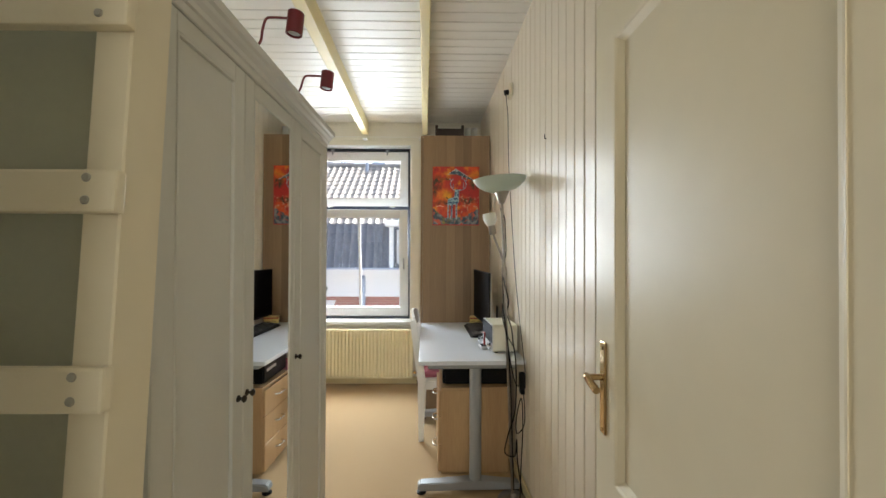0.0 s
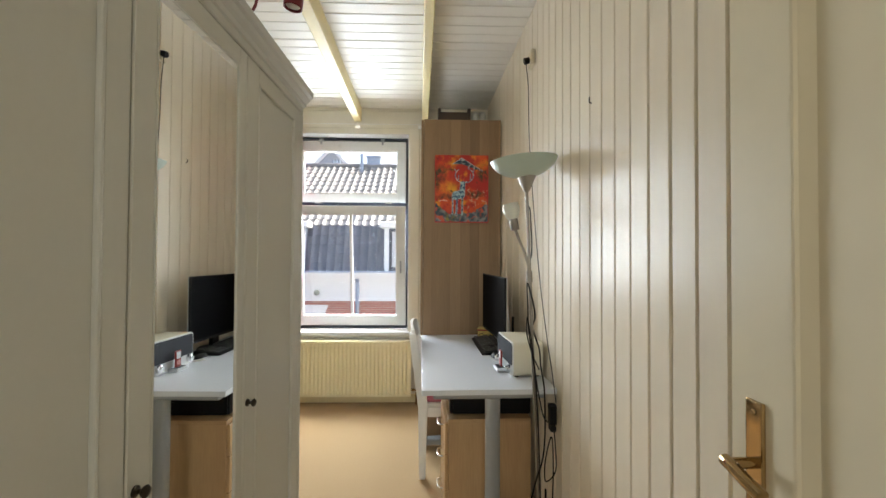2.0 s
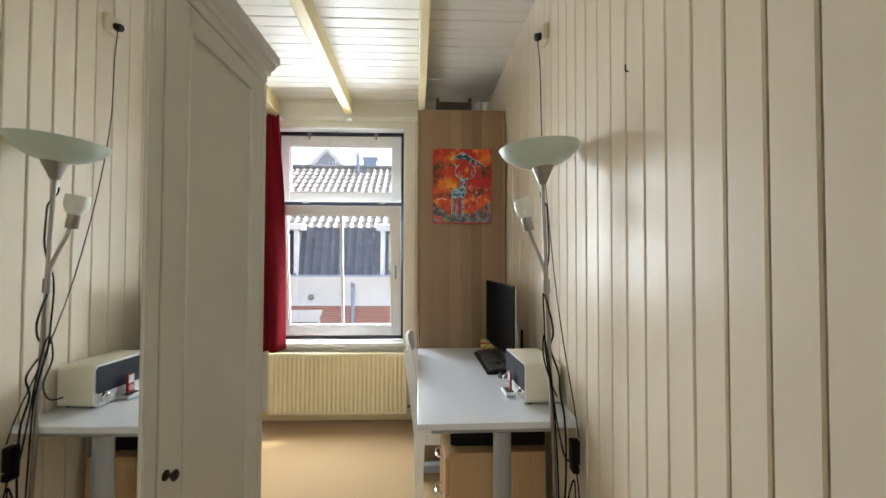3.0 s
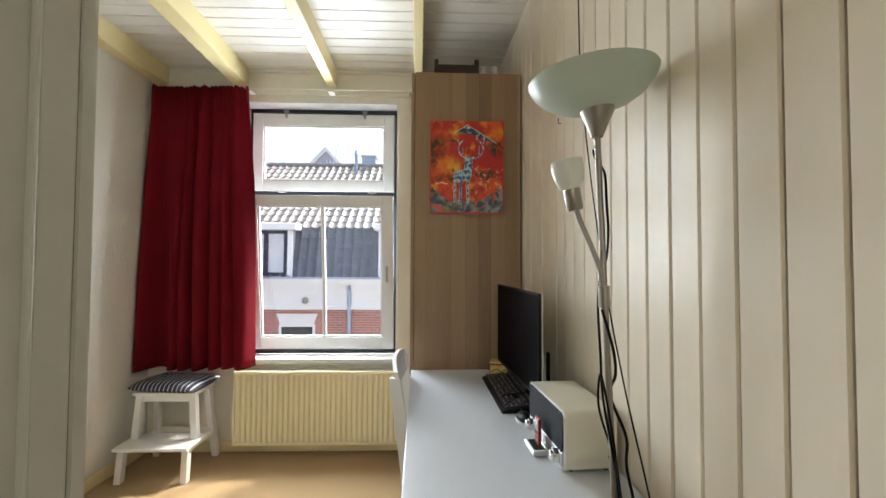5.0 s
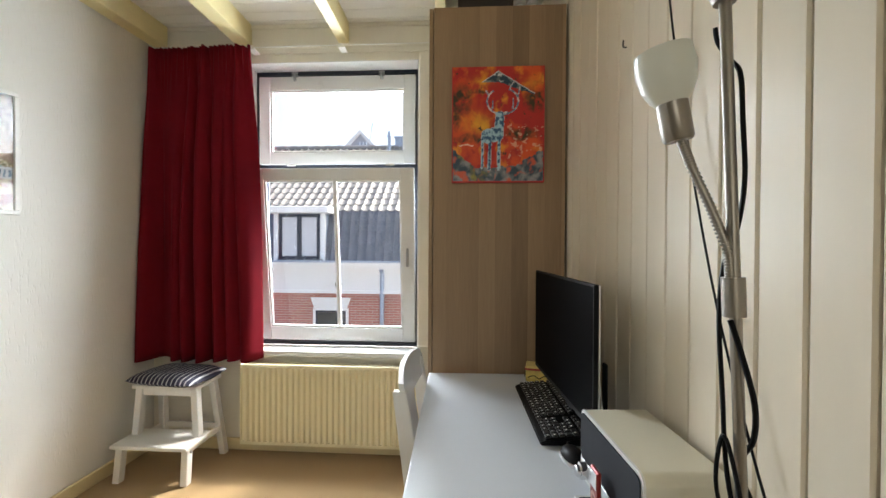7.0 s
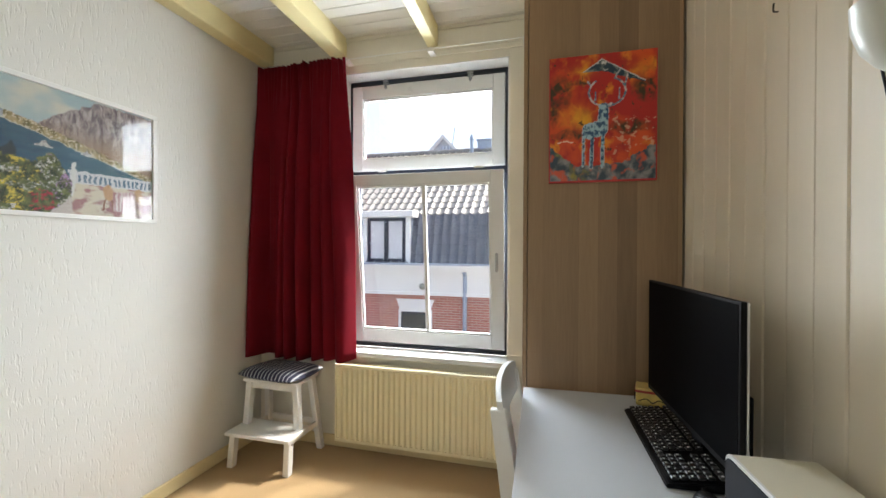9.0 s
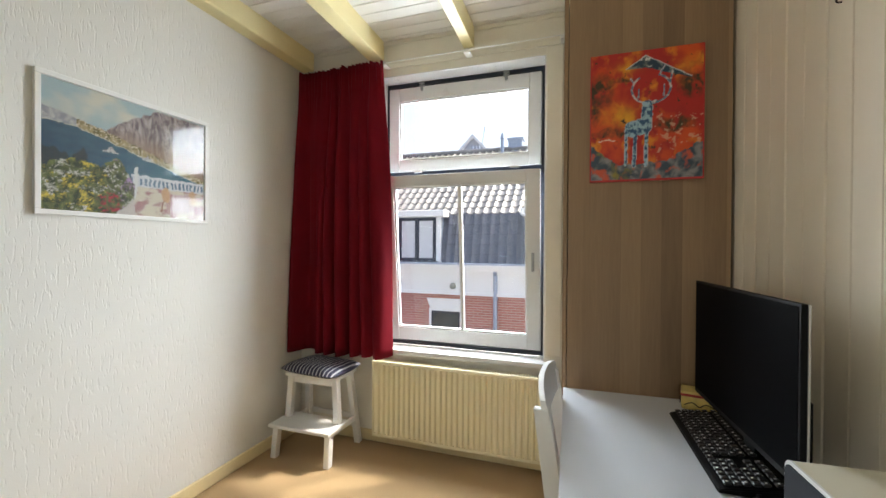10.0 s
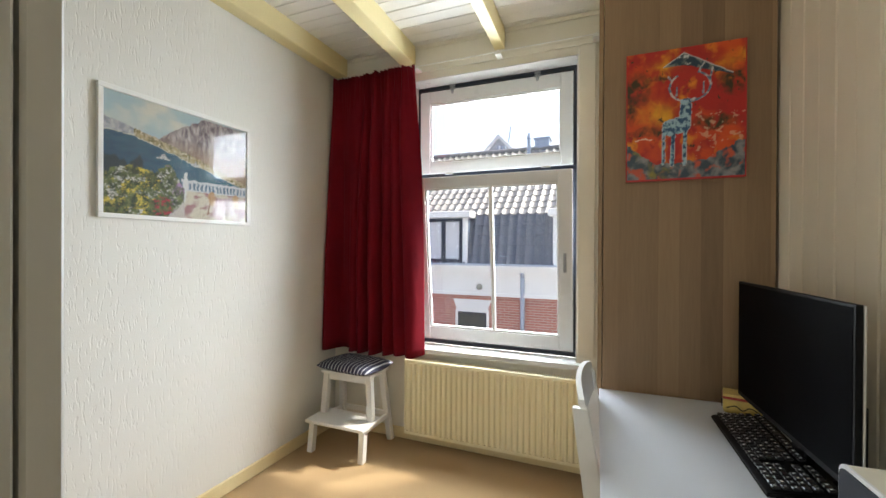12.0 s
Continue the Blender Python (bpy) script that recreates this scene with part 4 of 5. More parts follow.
# ---- things on the desk ----
monitor = thing("monitor", pose(0.556, 2.945, 0.756, 0, 0, 4.5), "large black flat monitor, switched off, on the desk", "monitor")
part("screen", boxes((-0.0235, -0.0215, -0.290, 0.290, 0.100, 0.454)), SCREEN, monitor, "dark glossy screen")
part("bezel", boxes((-0.0225, -0.010, -0.297, 0.297, 0.085, 0.460), bevel=0.001), BLACK, monitor)
part("back_shell", boxes((-0.0095, -0.004, -0.297, 0.297, 0.087, 0.459), (-0.004, 0.03, -0.15, 0.15, 0.16, 0.40), bevel=0.003, segments=2), SILVER, monitor, "silver back shell")
part("stand_neck", boxes((0.014, 0.04, -0.035, 0.035, 0.014, 0.20), bevel=0.004), BLACK, monitor)
part("stand_foot", lathe(bmesh.new(), [(0.0, 0.0), (0.095, 0.0), (0.097, 0.006), (0.09, 0.013), (0.0, 0.015)], (0.025, 0, 0), 32), BLACK, monitor, smooth=True)
# Unidentified dark strip, placed to fit the camera's view past the monitor's edge.
dark_upright = thing("aerial", (0.636, 2.80, 0.756), "slim upright black piece behind the monitor, placed to fit the camera's view", "aerial")
part("rod", boxes((-0.005, 0.005, -0.012, 0.012, 0.010, 0.22), bevel=0.003), BLACK, dark_upright)
part("foot", boxes((-0.014, 0.014, -0.03, 0.03, 0.0, 0.010), bevel=0.003), BLACK, dark_upright)

keyboard = thing("keyboard", pose(0.516, 2.982, 0.756, 0, 0, 2.0), "black computer keyboard on the desk", "keyboard")
bm = bmesh.new()
prism(bm, [(-0.080, 0.002), (0.075, 0.002), (0.075, 0.026), (0.068, 0.029), (-0.068, 0.014), (-0.080, 0.009)], 1, -0.235, 0.235)
bmesh.ops.bevel(bm, geom=list(bm.edges), offset=0.003, segments=2, affect="EDGES")
part("body", bm, BLACK, keyboard)
KEY = surface("black_key_cap", (0.02, 0.02, 0.022), 0.3, vary=0.2)
KEY_MARK = surface("white_key_print", (0.7, 0.7, 0.7), 0.5)
bm = boxes((-0.008, 0.008, -0.008, 0.008, 0.0, 0.007), bevel=0.002)
key_mesh = mesh_of("key", bm, KEY)
mark_mesh = mesh_of("key_print", boxes((-0.003, 0.002, -0.0022, 0.0022, 0.0070, 0.0076)), KEY_MARK)
for r in range(6):
    for k in range(22):
        if (k == 15 and r) or (k in (16, 17) and r == 3):
            continue
        x = -0.055 + r * 0.0195 + (0.006 if r == 5 else 0)
        ob = new("key", key_mesh)
        ob.parent = keyboard
        ob.matrix_local = Matrix.Translation((x, 0.222 - k * 0.0208, 0.0155 + (x + 0.068) * 0.110)) @ Matrix.Rotation(radians(-6.3), 4, "Y")
        if (k * 7 + r * 3) % 4:
            mk = new("key_print", mark_mesh)
            mk.parent = ob
mouse = thing("mouse", pose(0.517, 2.678, 0.756, 0, 0, 8), "black and silver computer mouse", "mouse")
bm = bmesh.new()
bmesh.ops.create_uvsphere(bm, u_segments=20, v_segments=12, radius=1, matrix=Matrix.Diagonal((0.030, 0.055, 0.034, 1)))
bmesh.ops.bisect_plane(bm, geom=list(bm.verts) + list(bm.edges) + list(bm.faces), plane_co=(0, 0, 0.006), plane_no=(0, 0, -1), clear_outer=True)
part("shell", bm, BLACK, mouse, smooth=True)
bm = lathe(bmesh.new(), [(0.0, 0.0), (0.98, 0.0), (1.04, 0.35), (1.0, 0.7), (0.95, 0.75)], (0, 0, 0), 24)
bmesh.ops.scale(bm, vec=(0.0305, 0.056, 0.014), verts=bm.verts)
part("side_band", bm, SILVER, mouse, "silver band", smooth=True)
part("wheel", rod(bmesh.new(), (-0.004, 0.03, 0.026), (0.004, 0.03, 0.026), 0.008), BLACK, mouse)

tin = thing("tin_box", pose(0.540, 3.312, 0.756, 0, 0, -12), "small yellow tin with a red rim", "tin")
bm = boxes((-0.055, 0.055, -0.04, 0.04, 0.0, 0.052), bevel=0.012, segments=3)
part("body", bm, surface("yellow_printed_tin", (0.70, 0.52, 0.14), 0.4, vary=0.3, scale=25), tin)
part("lid", boxes((-0.056, 0.056, -0.041, 0.041, 0.053, 0.066), bevel=0.005, segments=2), surface("yellow_tin_lid", (0.72, 0.55, 0.18), 0.4, vary=0.15, scale=25), tin, "yellow lid")
part("band", boxes((-0.0575, 0.0575, -0.0425, 0.0425, 0.048, 0.060), bevel=0.004), surface("red_tin_band", (0.42, 0.04, 0.03), 0.4, vary=0.1), tin, "red band")
bm = tube(bmesh.new(), [(-0.058, 0.03, 0.02), (-0.058, 0.015, 0.03), (-0.058, 0.0, 0.018), (-0.058, -0.015, 0.03), (-0.058, -0.03, 0.02)], 0.0018, 6)
tube(bm, [(-0.045, -0.043, 0.02), (-0.02, -0.043, 0.03), (0.0, -0.043, 0.018), (0.02, -0.043, 0.03), (0.045, -0.043, 0.02)], 0.0018, 6)
part("scroll_print", bm, IRON, tin, "dark scroll line")

# table radio
radio = thing("table_radio", pose(0.605, 2.462, 0.756, 0, 0, 4.0), "cream retro table radio with a black front and a docked player", "radio")
def rounded(y0, y1, z0, z1, r):
    """Corner-rounded upright rectangle as (y, z) points."""
    return [(cy + r * math.cos(radians(k)), cz + r * math.sin(radians(k))) for cy, cz, k0 in ((y1 - r, z1 - r, 0), (y0 + r, z1 - r, 90), (y0 + r, z0 + r, 180), (y1 - r, z0 + r, 270)) for k in range(k0, k0 + 91, 15)]


part("shell", prism(bmesh.new(), rounded(-0.150, 0.150, 0.006, 0.168, 0.020), 0, -0.073, 0.070), CREAM_LEATHER, radio, smooth=True)
part("front_rim", prism(bmesh.new(), rounded(-0.1505, 0.1505, 0.0055, 0.1685, 0.020), 0, -0.078, -0.0735), WHITE_PAINT, radio, "pale front rim", smooth=True)
part("speaker_cloth", prism(bmesh.new(), rounded(-0.143, 0.143, 0.055, 0.161, 0.014), 0, -0.0815, -0.0785), surface("black_speaker_cloth", (0.012, 0.014, 0.022), 0.8, grain=600, bump=0.5), radio, "black speaker cloth", smooth=True)
part("control_strip", boxes((-0.0815, -0.0785, -0.138, 0.138, 0.016, 0.054), bevel=0.001), SILVER, radio)
for y in (-0.108, 0.108):
    k = part("knob", lathe(bmesh.new(), [(0.0, 0.0), (0.019, 0.0), (0.019, 0.014), (0.013, 0.016), (0.013, 0.022), (0.011, 0.024), (0.0, 0.024)], (-0.0815, y, 0.036), 24, Matrix.Rotation(radians(-90), 3, "Y")), CHROME, radio, "chrome knob", smooth=True)
dock = part("dock", boxes((-0.130, -0.0817, -0.045, 0.045, 0.003, 0.018), bevel=0.002), SILVER, radio, "silver dock tray")
part("dock_well", boxes((-0.122, -0.090, -0.035, 0.035, 0.0182, 0.0195)), BLACK, dock)
RED_PLAYER = surface("red_anodised_player", (0.26, 0.018, 0.014), 0.3, metal=0.4)
player = part("player", boxes((-0.105, -0.096, -0.019, 0.019, 0.0197, 0.100), bevel=0.002), RED_PLAYER, radio, "slim red music player")
part("display", boxes((-0.1062, -0.1052, -0.014, 0.014, 0.062, 0.095)), SILVER, player, "pale display")
part("click_wheel", lathe(bmesh.new(), [(0.005, 0.0), (0.012, 0.0), (0.012, 0.001), (0.005, 0.001), (0.005, 0.0)], (-0.1052, 0, 0.042), 20, Matrix.Rotation(radians(-90), 3, "Y")), surface("pink_wheel", (0.62, 0.30, 0.26), 0.4), player, "pale ring wheel")
for x in (-0.05, 0.05):
    for y in (-0.12, 0.12):
        part("rubber_foot", rod(bmesh.new(), (x, y, 0.0), (x, y, 0.008), 0.010), BLACK, radio)

# ---- floor lamp ----
lamp = thing("floor_lamp", (0.624, 2.130, 0.0), "steel floor lamp with a frosted bowl and a reading arm", "floor lamp")
part("base", lathe(bmesh.new(), [(0.0, 0.0), (0.078, 0.0), (0.080, 0.010), (0.072, 0.020), (0.020, 0.028), (0.014, 0.045), (0.0, 0.045)], (0, 0, 0), 36), STEEL, lamp, smooth=True)
TOPX = -0.059
part("pole", rod(bmesh.new(), (0, 0, 0.03), (TOPX, 0.018, 1.64), 0.0072), STEEL, lamp, smooth=True)
JX, JY = -0.045, 0.014
part("joint", rod(bmesh.new(), (JX, JY, 1.225), (JX - 0.002, JY, 1.275), 0.0135), STEEL, lamp, smooth=True)
part("holder", lathe(bmesh.new(), [(0.0, 1.625), (0.013, 1.625), (0.016, 1.632), (0.040, 1.688), (0.042, 1.696), (0.0, 1.696)], (TOPX, 0.018, 0), 28), STEEL, lamp, "steel cone holder", smooth=True)
prof = [(0.030, -0.005), (0.058, 0.0), (0.090, 0.012), (0.118, 0.030), (0.137, 0.050), (0.147, 0.070), (0.144, 0.071), (0.133, 0.052), (0.114, 0.034), (0.087, 0.017), (0.056, 0.005), (0.0, 0.002)]
part("bowl_shade", lathe(bmesh.new(), prof, (TOPX - 0.008, 0.018, 1.692), 48, Matrix.Rotation(radians(-4), 3, "Y")), FROSTED, lamp, "frosted pale green glass bowl", smooth=True)
ARM = [Vector((JX + dx, JY + dy, z)) for dx, dy, z in ((-0.004, 0.0, 1.262), (-0.007, 0.001, 1.305), (-0.025, 0.006, 1.360), (-0.049, 0.014, 1.422), (-0.060, 0.020, 1.460))]
bm = tube(bmesh.new(), ARM, 0.0052, 10)
for p, q in zip(ARM, ARM[1:]):
    for k in range(11):
        c = p.lerp(q, (k + 0.5) / 11)
        d = (q - p).normalized() * 0.0014
        rod(bm, c - d, c + d, 0.0066, sides=10)
arm = part("reading_arm", bm, STEEL, lamp, "ribbed flexible arm", smooth=True)
tr = Matrix.Rotation(radians(-11), 3, "Y")
SX, SY = JX - 0.061, JY + 0.021
part("socket", lathe(bmesh.new(), [(0.0, -0.004), (0.017, -0.004), (0.0195, 0.0), (0.0195, 0.050), (0.0, 0.052)], (SX, SY, 1.458), 24, tr), STEEL, arm, smooth=True)
part("reading_shade", lathe(bmesh.new(), [(0.019, 0.046), (0.026, 0.054), (0.034, 0.070), (0.0375, 0.092), (0.035, 0.116), (0.032, 0.117), (0.0345, 0.092), (0.031, 0.072), (0.0, 0.056)], (SX, SY, 1.458), 32, tr), surface("white_opal_glass", (0.72, 0.74, 0.68), 0.3, vary=0.03), arm, "white opal glass tulip", smooth=True)

# cables
WX = wx(2.5)
LX, LY = 0.624, 2.130


def cable(name, label, pts, r=0.0028):
    ob = thing(name, (0, 0, 0), label, "cable")
    part("cord", tube(bmesh.new(), pts, r, 7, 6), BLACK, ob, smooth=True)
    return ob


def by_pole(a, b, z):
    """A point beside the leaning pole: a across it, b behind it."""
    return (LX - 0.036 * z + 0.61 * a + 0.79 * b, LY + 0.0112 * z - 0.79 * a + 0.61 * b, z)


cable("lamp_cable", "black lamp cord wound down the pole", [by_pole(0.0, -0.0145, 1.222), by_pole(0.010, -0.011, 1.18), by_pole(0.019, -0.003, 1.12), by_pole(0.012, 0.010, 1.07), by_pole(-0.006, 0.0145, 1.02), (LX - 0.010, LY - 0.014, 0.94),
      (LX + 0.004, LY + 0.014, 0.86), (LX + 0.016, LY - 0.006, 0.74), (LX + 0.012, LY - 0.010, 0.5), (LX - 0.03, LY - 0.02, 0.36), (LX - 0.045, LY - 0.02, 0.27), (LX + 0.01, LY - 0.014, 0.25), (LX + 0.022, LY + 0.0, 0.33), (LX + 0.03, LY + 0.01, 0.2), (LX + 0.06, LY + 0.02, 0.004)], 0.0035)
cable("socket_cable", "thin black cord hanging from the wall socket", [(WX - 0.03, 2.545, 2.395), (WX - 0.045, 2.54, 2.375), (WX - 0.034, 2.54, 2.25), (WX - 0.030, 2.53, 1.95), (WX - 0.022, 2.47, 1.6), (WX - 0.018, 2.37, 1.25), (WX - 0.014, 2.27, 1.0), (WX - 0.010, 2.17, 0.80), (WX - 0.006, 2.135, 0.70)], 0.0022)
cable("pole_cable", "black cord wound round the lamp pole", [by_pole(*p) for p in ((-0.013, 0.003, 1.60), (-0.012, 0.008, 1.58), (0.0, 0.0145, 1.555), (0.013, 0.005, 1.53), (0.0145, 0.003, 1.47), (0.0135, 0.006, 1.40), (0.001, 0.0145, 1.34),
      (-0.014, 0.008, 1.29), (-0.020, 0.004, 1.22), (-0.018, 0.002, 1.12), (-0.013, -0.005, 1.02), (0.006, -0.0125, 0.92), (0.0135, -0.004, 0.82), (0.0135, 0.003, 0.6), (0.0135, 0.0, 0.3), (0.0135, 0.0, 0.06))], 0.003)
cable("desk_cable", "black cord hanging in loops behind the desk edge", [(WX - 0.018, 2.14, 0.62), (WX - 0.012, 2.12, 0.50), (WX - 0.02, 2.10, 0.42), (WX - 0.05, 2.14, 0.36), (WX - 0.055, 2.13, 0.45), (WX - 0.03, 2.12, 0.56), (WX - 0.02, 2.13, 0.40), (WX - 0.035, 2.11, 0.15), (WX - 0.05, 2.06, 0.004)], 0.0028)
cable("radio_cable", "black cord along the lamp pole to the desk", [(0.665, 2.33, 0.80), (0.645, 2.24, 0.82), by_pole(-0.012, 0.016, 0.90), by_pole(-0.030, 0.004, 0.99), by_pole(-0.015, -0.009, 1.07), by_pole(0.001, -0.017, 1.03), by_pole(0.012, -0.012, 0.93), (0.602, 2.115, 0.80), (0.630, 2.118, 0.66), (0.655, 2.130, 0.62)], 0.0028)
cable("monitor_cable", "thin white cord behind the monitor", [(0.590, 2.76, 1.06), (0.600, 2.75, 0.98), (0.607, 2.735, 0.88), (0.612, 2.72, 0.80), (0.62, 2.70, 0.7585)], 0.002).children[0].data.materials[0] = WHITE_PAINT
adapter = thing("power_adapter", (WX - 0.022, 2.137, 0.62), "black plug adapter hanging on its cord", "adapter")
part("body", boxes((-0.016, 0.016, -0.018, 0.018, -0.01, 0.075), bevel=0.005, segments=2), BLACK, adapter)
part("plug", boxes((-0.012, 0.012, -0.022, 0.022, -0.04, -0.012), bevel=0.005, segments=2), BLACK, adapter)
sock = thing("wall_socket", (wx(2.55) - 0.003, 2.55, 2.41), "cream wall socket with a plug below the ceiling", "socket")
part("plate", boxes((-0.022, 0.0, -0.04, 0.04, -0.04, 0.04), bevel=0.005, segments=2), CREAM_DOOR, sock)
part("plug", rod(bmesh.new(), (-0.023, 0, -0.005), (-0.05, 0, -0.012), 0.017), BLACK, sock, "black plug", smooth=True)

# ---- chair ----
chair = thing("desk_chair", (0.098, 3.04, 0.0), "white painted wooden chair pushed in under the desk", "chair")
for y in (-0.205, 0.205):
    bm = bmesh.new()
    prism(bm, [(-0.018, 0.0), (0.018, 0.0), (0.032, 0.44), (-0.040, 0.868), (-0.084, 0.868), (-0.026, 0.42)], 1, y - 0.013, y + 0.013)
    bmesh.ops.bevel(bm, geom=list(bm.edges), offset=0.003, affect="EDGES")
    part("back_leg", bm, WHITE_PAINT, chair)
    part("front_leg", boxes((0.335, 0.367, y - 0.016, y + 0.016, 0.0, 0.43), bevel=0.003), WHITE_PAINT, chair)
    part("side_rail", boxes((0.022, 0.335, y - 0.010, y + 0.010, 0.37, 0.43), bevel=0.002), WHITE_PAINT, chair)
def back_rail(z0, z1, x_mid):
    bm, ring = bmesh.new(), []
    for k in range(13):
        y = -0.215 + 0.43 * k / 12
        bow = -0.020 * (1 - (y / 0.215) ** 2)
        edge = 0.012 * (abs(y) / 0.215) ** 3
        ring.append([bm.verts.new((x_mid + bow + dx, y, z)) for dx, z in ((-0.012, z0 + edge), (0.010, z0 + edge), (-0.008, z1 - 1.6 * edge), (-0.024, z1 - 1.6 * edge))])
    for a, b in zip(ring, ring[1:]):
        for k in range(4):
            bm.faces.new((a[k], a[(k + 1) % 4], b[(k + 1) % 4], b[k]))
    bm.faces.new(ring[0][::-1]), bm.faces.new(ring[-1])
    return part("back_rail", bm, WHITE_PAINT, chair, smooth=True)


back_rail(0.79, 0.912, -0.042)
part("splat", boxes((-0.085, -0.073, -0.06, 0.06, 0.0, 0.40), bevel=0.002), WHITE_PAINT, chair).matrix_local = Matrix.Translation((0.078, 0, 0.43)) @ Matrix.Rotation(radians(-9.5), 4, "Y")
part("front_rail", boxes((0.338, 0.36, -0.189, 0.189, 0.37, 0.43), bevel=0.002), WHITE_PAINT, chair)
part("rear_rail", boxes((-0.008, 0.014, -0.190, 0.190, 0.37, 0.43), bevel=0.002), WHITE_PAINT, chair)
part("seat", boxes((-0.004, 0.385, -0.215, 0.215, 0.431, 0.452), bevel=0.006, segments=2), WHITE_PAINT, chair)
cush = thing("seat_cushion", (0.28, 3.04, 0.4525), "flat pink checked cushion on the chair", "cushion")
part("pad", boxes((-0.17, 0.17, -0.20, 0.20, 0.0, 0.045), bevel=0.02, segments=4), PINK, cush, smooth=True)
part("tie", boxes((-0.195, -0.168, -0.17, -0.10, -0.06, 0.02), bevel=0.006, segments=2), PINK, cush, "dark pink tie ribbon")

# ---- step stool with cushion ----
stool = thing("step_stool", Matrix.Translation((-1.480, 3.90, 0.0)) @ Matrix.Diagonal((0.92, 1, 1, 1)), "white wooden step stool in the corner by the radiator", "stool")
for s in (-1, 1):
    def leg(x0, y0, z0, x1, y1, z1, w=0.021):
        bm = bmesh.new()
        rows2 = []
        for x, y, z in ((x0, y0, z0), (x1, y1, z1)):
            rows2.append([bm.verts.new((s * x + dx * w, y + dy * w, z)) for dx, dy in ((-1, -1), (1, -1), (1, 1), (-1, 1))])
        for k in range(4):
            bm.faces.new((rows2[0][k], rows2[0][(k + 1) % 4], rows2[1][(k + 1) % 4], rows2[1][k]))
        bm.faces.new(rows2[0][::-1]), bm.faces.new(rows2[1])
        bmesh.ops.recalc_face_normals(bm, faces=bm.faces)
        bmesh.ops.bevel(bm, geom=list(bm.edges), offset=0.003, affect="EDGES")
        return bm
    part("rear_leg", leg(0.212, 0.175, 0.0, 0.175, 0.115, 0.482), WHITE_PAINT, stool)
    part("front_leg", leg(0.210, -0.175, 0.0, 0.205, -0.155, 0.192), WHITE_PAINT, stool)
    part("upper_leg", leg(0.198, -0.055, 0.214, 0.178, -0.045, 0.482), WHITE_PAINT, stool)
    part("side_rail", boxes((s * 0.203 - 0.010, s * 0.203 + 0.010, -0.135, 0.145, 0.160, 0.192), bevel=0.002), WHITE_PAINT, stool)
    part("bolt", rod(bmesh.new(), (s * 0.232, -0.155, 0.17), (s * 0.222, -0.155, 0.17), 0.006), STEEL, stool)
part("rear_rail", boxes((-0.185, 0.185, 0.150, 0.166, 0.165, 0.198), bevel=0.002), WHITE_PAINT, stool)
part("apron", boxes((-0.155, 0.155, -0.060, -0.044, 0.440, 0.482), bevel=0.002), WHITE_PAINT, stool)
part("apron", boxes((-0.155, 0.155, 0.110, 0.126, 0.440, 0.482), bevel=0.002), WHITE_PAINT, stool)
part("step", boxes((-0.238, 0.238, -0.205, 0.02, 0.193, 0.213), bevel=0.003), WHITE_PAINT, stool)
part("top", boxes((-0.208, 0.208, -0.085, 0.155, 0.483, 0.503), bevel=0.003), WHITE_PAINT, stool)


def stripe_material():
    m, n, l, b = nodes_of("blue_white_striped_cotton")
    tc, wv = n.new("ShaderNodeTexCoord"), n.new("ShaderNodeTexWave")
    wv.wave_type, wv.bands_direction = "BANDS", "X"
    wv.inputs["Scale"].default_value, wv.inputs["Distortion"].default_value = 11.5, 0.8
    r = n.new("ShaderNodeValToRGB")
    r.color_ramp.elements[0].position, r.color_ramp.elements[1].position = 0.80, 0.90
    r.color_ramp.elements[0].color, r.color_ramp.elements[1].color = (0.028, 0.030, 0.058, 1), (0.42, 0.43, 0.46, 1)
    l.new(tc.outputs["Object"], wv.inputs[0]), l.new(wv.outputs[1], r.inputs[0]), l.new(r.outputs[0], b.inputs["Base Color"])
    b.inputs["Roughness"].default_value = 0.9
    return m


pad = thing("stool_cushion", pose(-1.466, 3.925, 0.5035, 0, 0, -7), "navy and white striped cushion on the step stool", "cushion")
bm = bmesh.new()
nu, nv = 28, 20
for side in (1, -1):
    rows4 = []
    for j in range(nv + 1):
        row = []
        for i in range(nu + 1):
            u, v = 2 * i / nu - 1, 2 * j / nv - 1
            x, y = 0.220 * u * (1 - 0.05 * v * v), -0.012 + 0.155 * v * (1 - 0.05 * u * u)
            full = ((1 - u ** 4) * (1 - v ** 4)) ** 0.5
            z = 0.030 + side * (0.046 if side > 0 else 0.029) * full + 0.010 * max(0.0, u) ** 2 * max(0.0, v) ** 2
            row.append(bm.verts.new((x, y, z + 0.005 * full * noise.noise((x * 12, y * 12, 3.0)))))
        rows4.append(row)
    for a, b in zip(rows4, rows4[1:]):
        for i in range(nu):
            bm.faces.new((a[i], a[i + 1], b[i + 1], b[i]))
bmesh.ops.remove_doubles(bm, verts=bm.verts, dist=0.0008)
part("pad", bm, stripe_material(), pad, smooth=True)

# ---- on top of the cabinet ----
tray = thing("wooden_rack", (0.315, 3.56, CH + 0.0005), "small dark wooden rack on top of the cabinet", "rack")
DARK = wood("dark_stained_wood", (0.05, 0.03, 0.02), (0.018, 0.010, 0.007), "x", 8, 0.5)
for x in (-0.115, 0.115):
    part("end_board", boxes((x - 0.012, x + 0.012, -0.07, 0.07, 0.0, 0.115), bevel=0.003), DARK, tray)
part("rail", boxes((-0.103, 0.103, -0.068, -0.054, 0.012, 0.085), bevel=0.002), DARK, tray)
part("rail", boxes((-0.103, 0.103, 0.054, 0.068, 0.012, 0.085), bevel=0.002), DARK, tray)
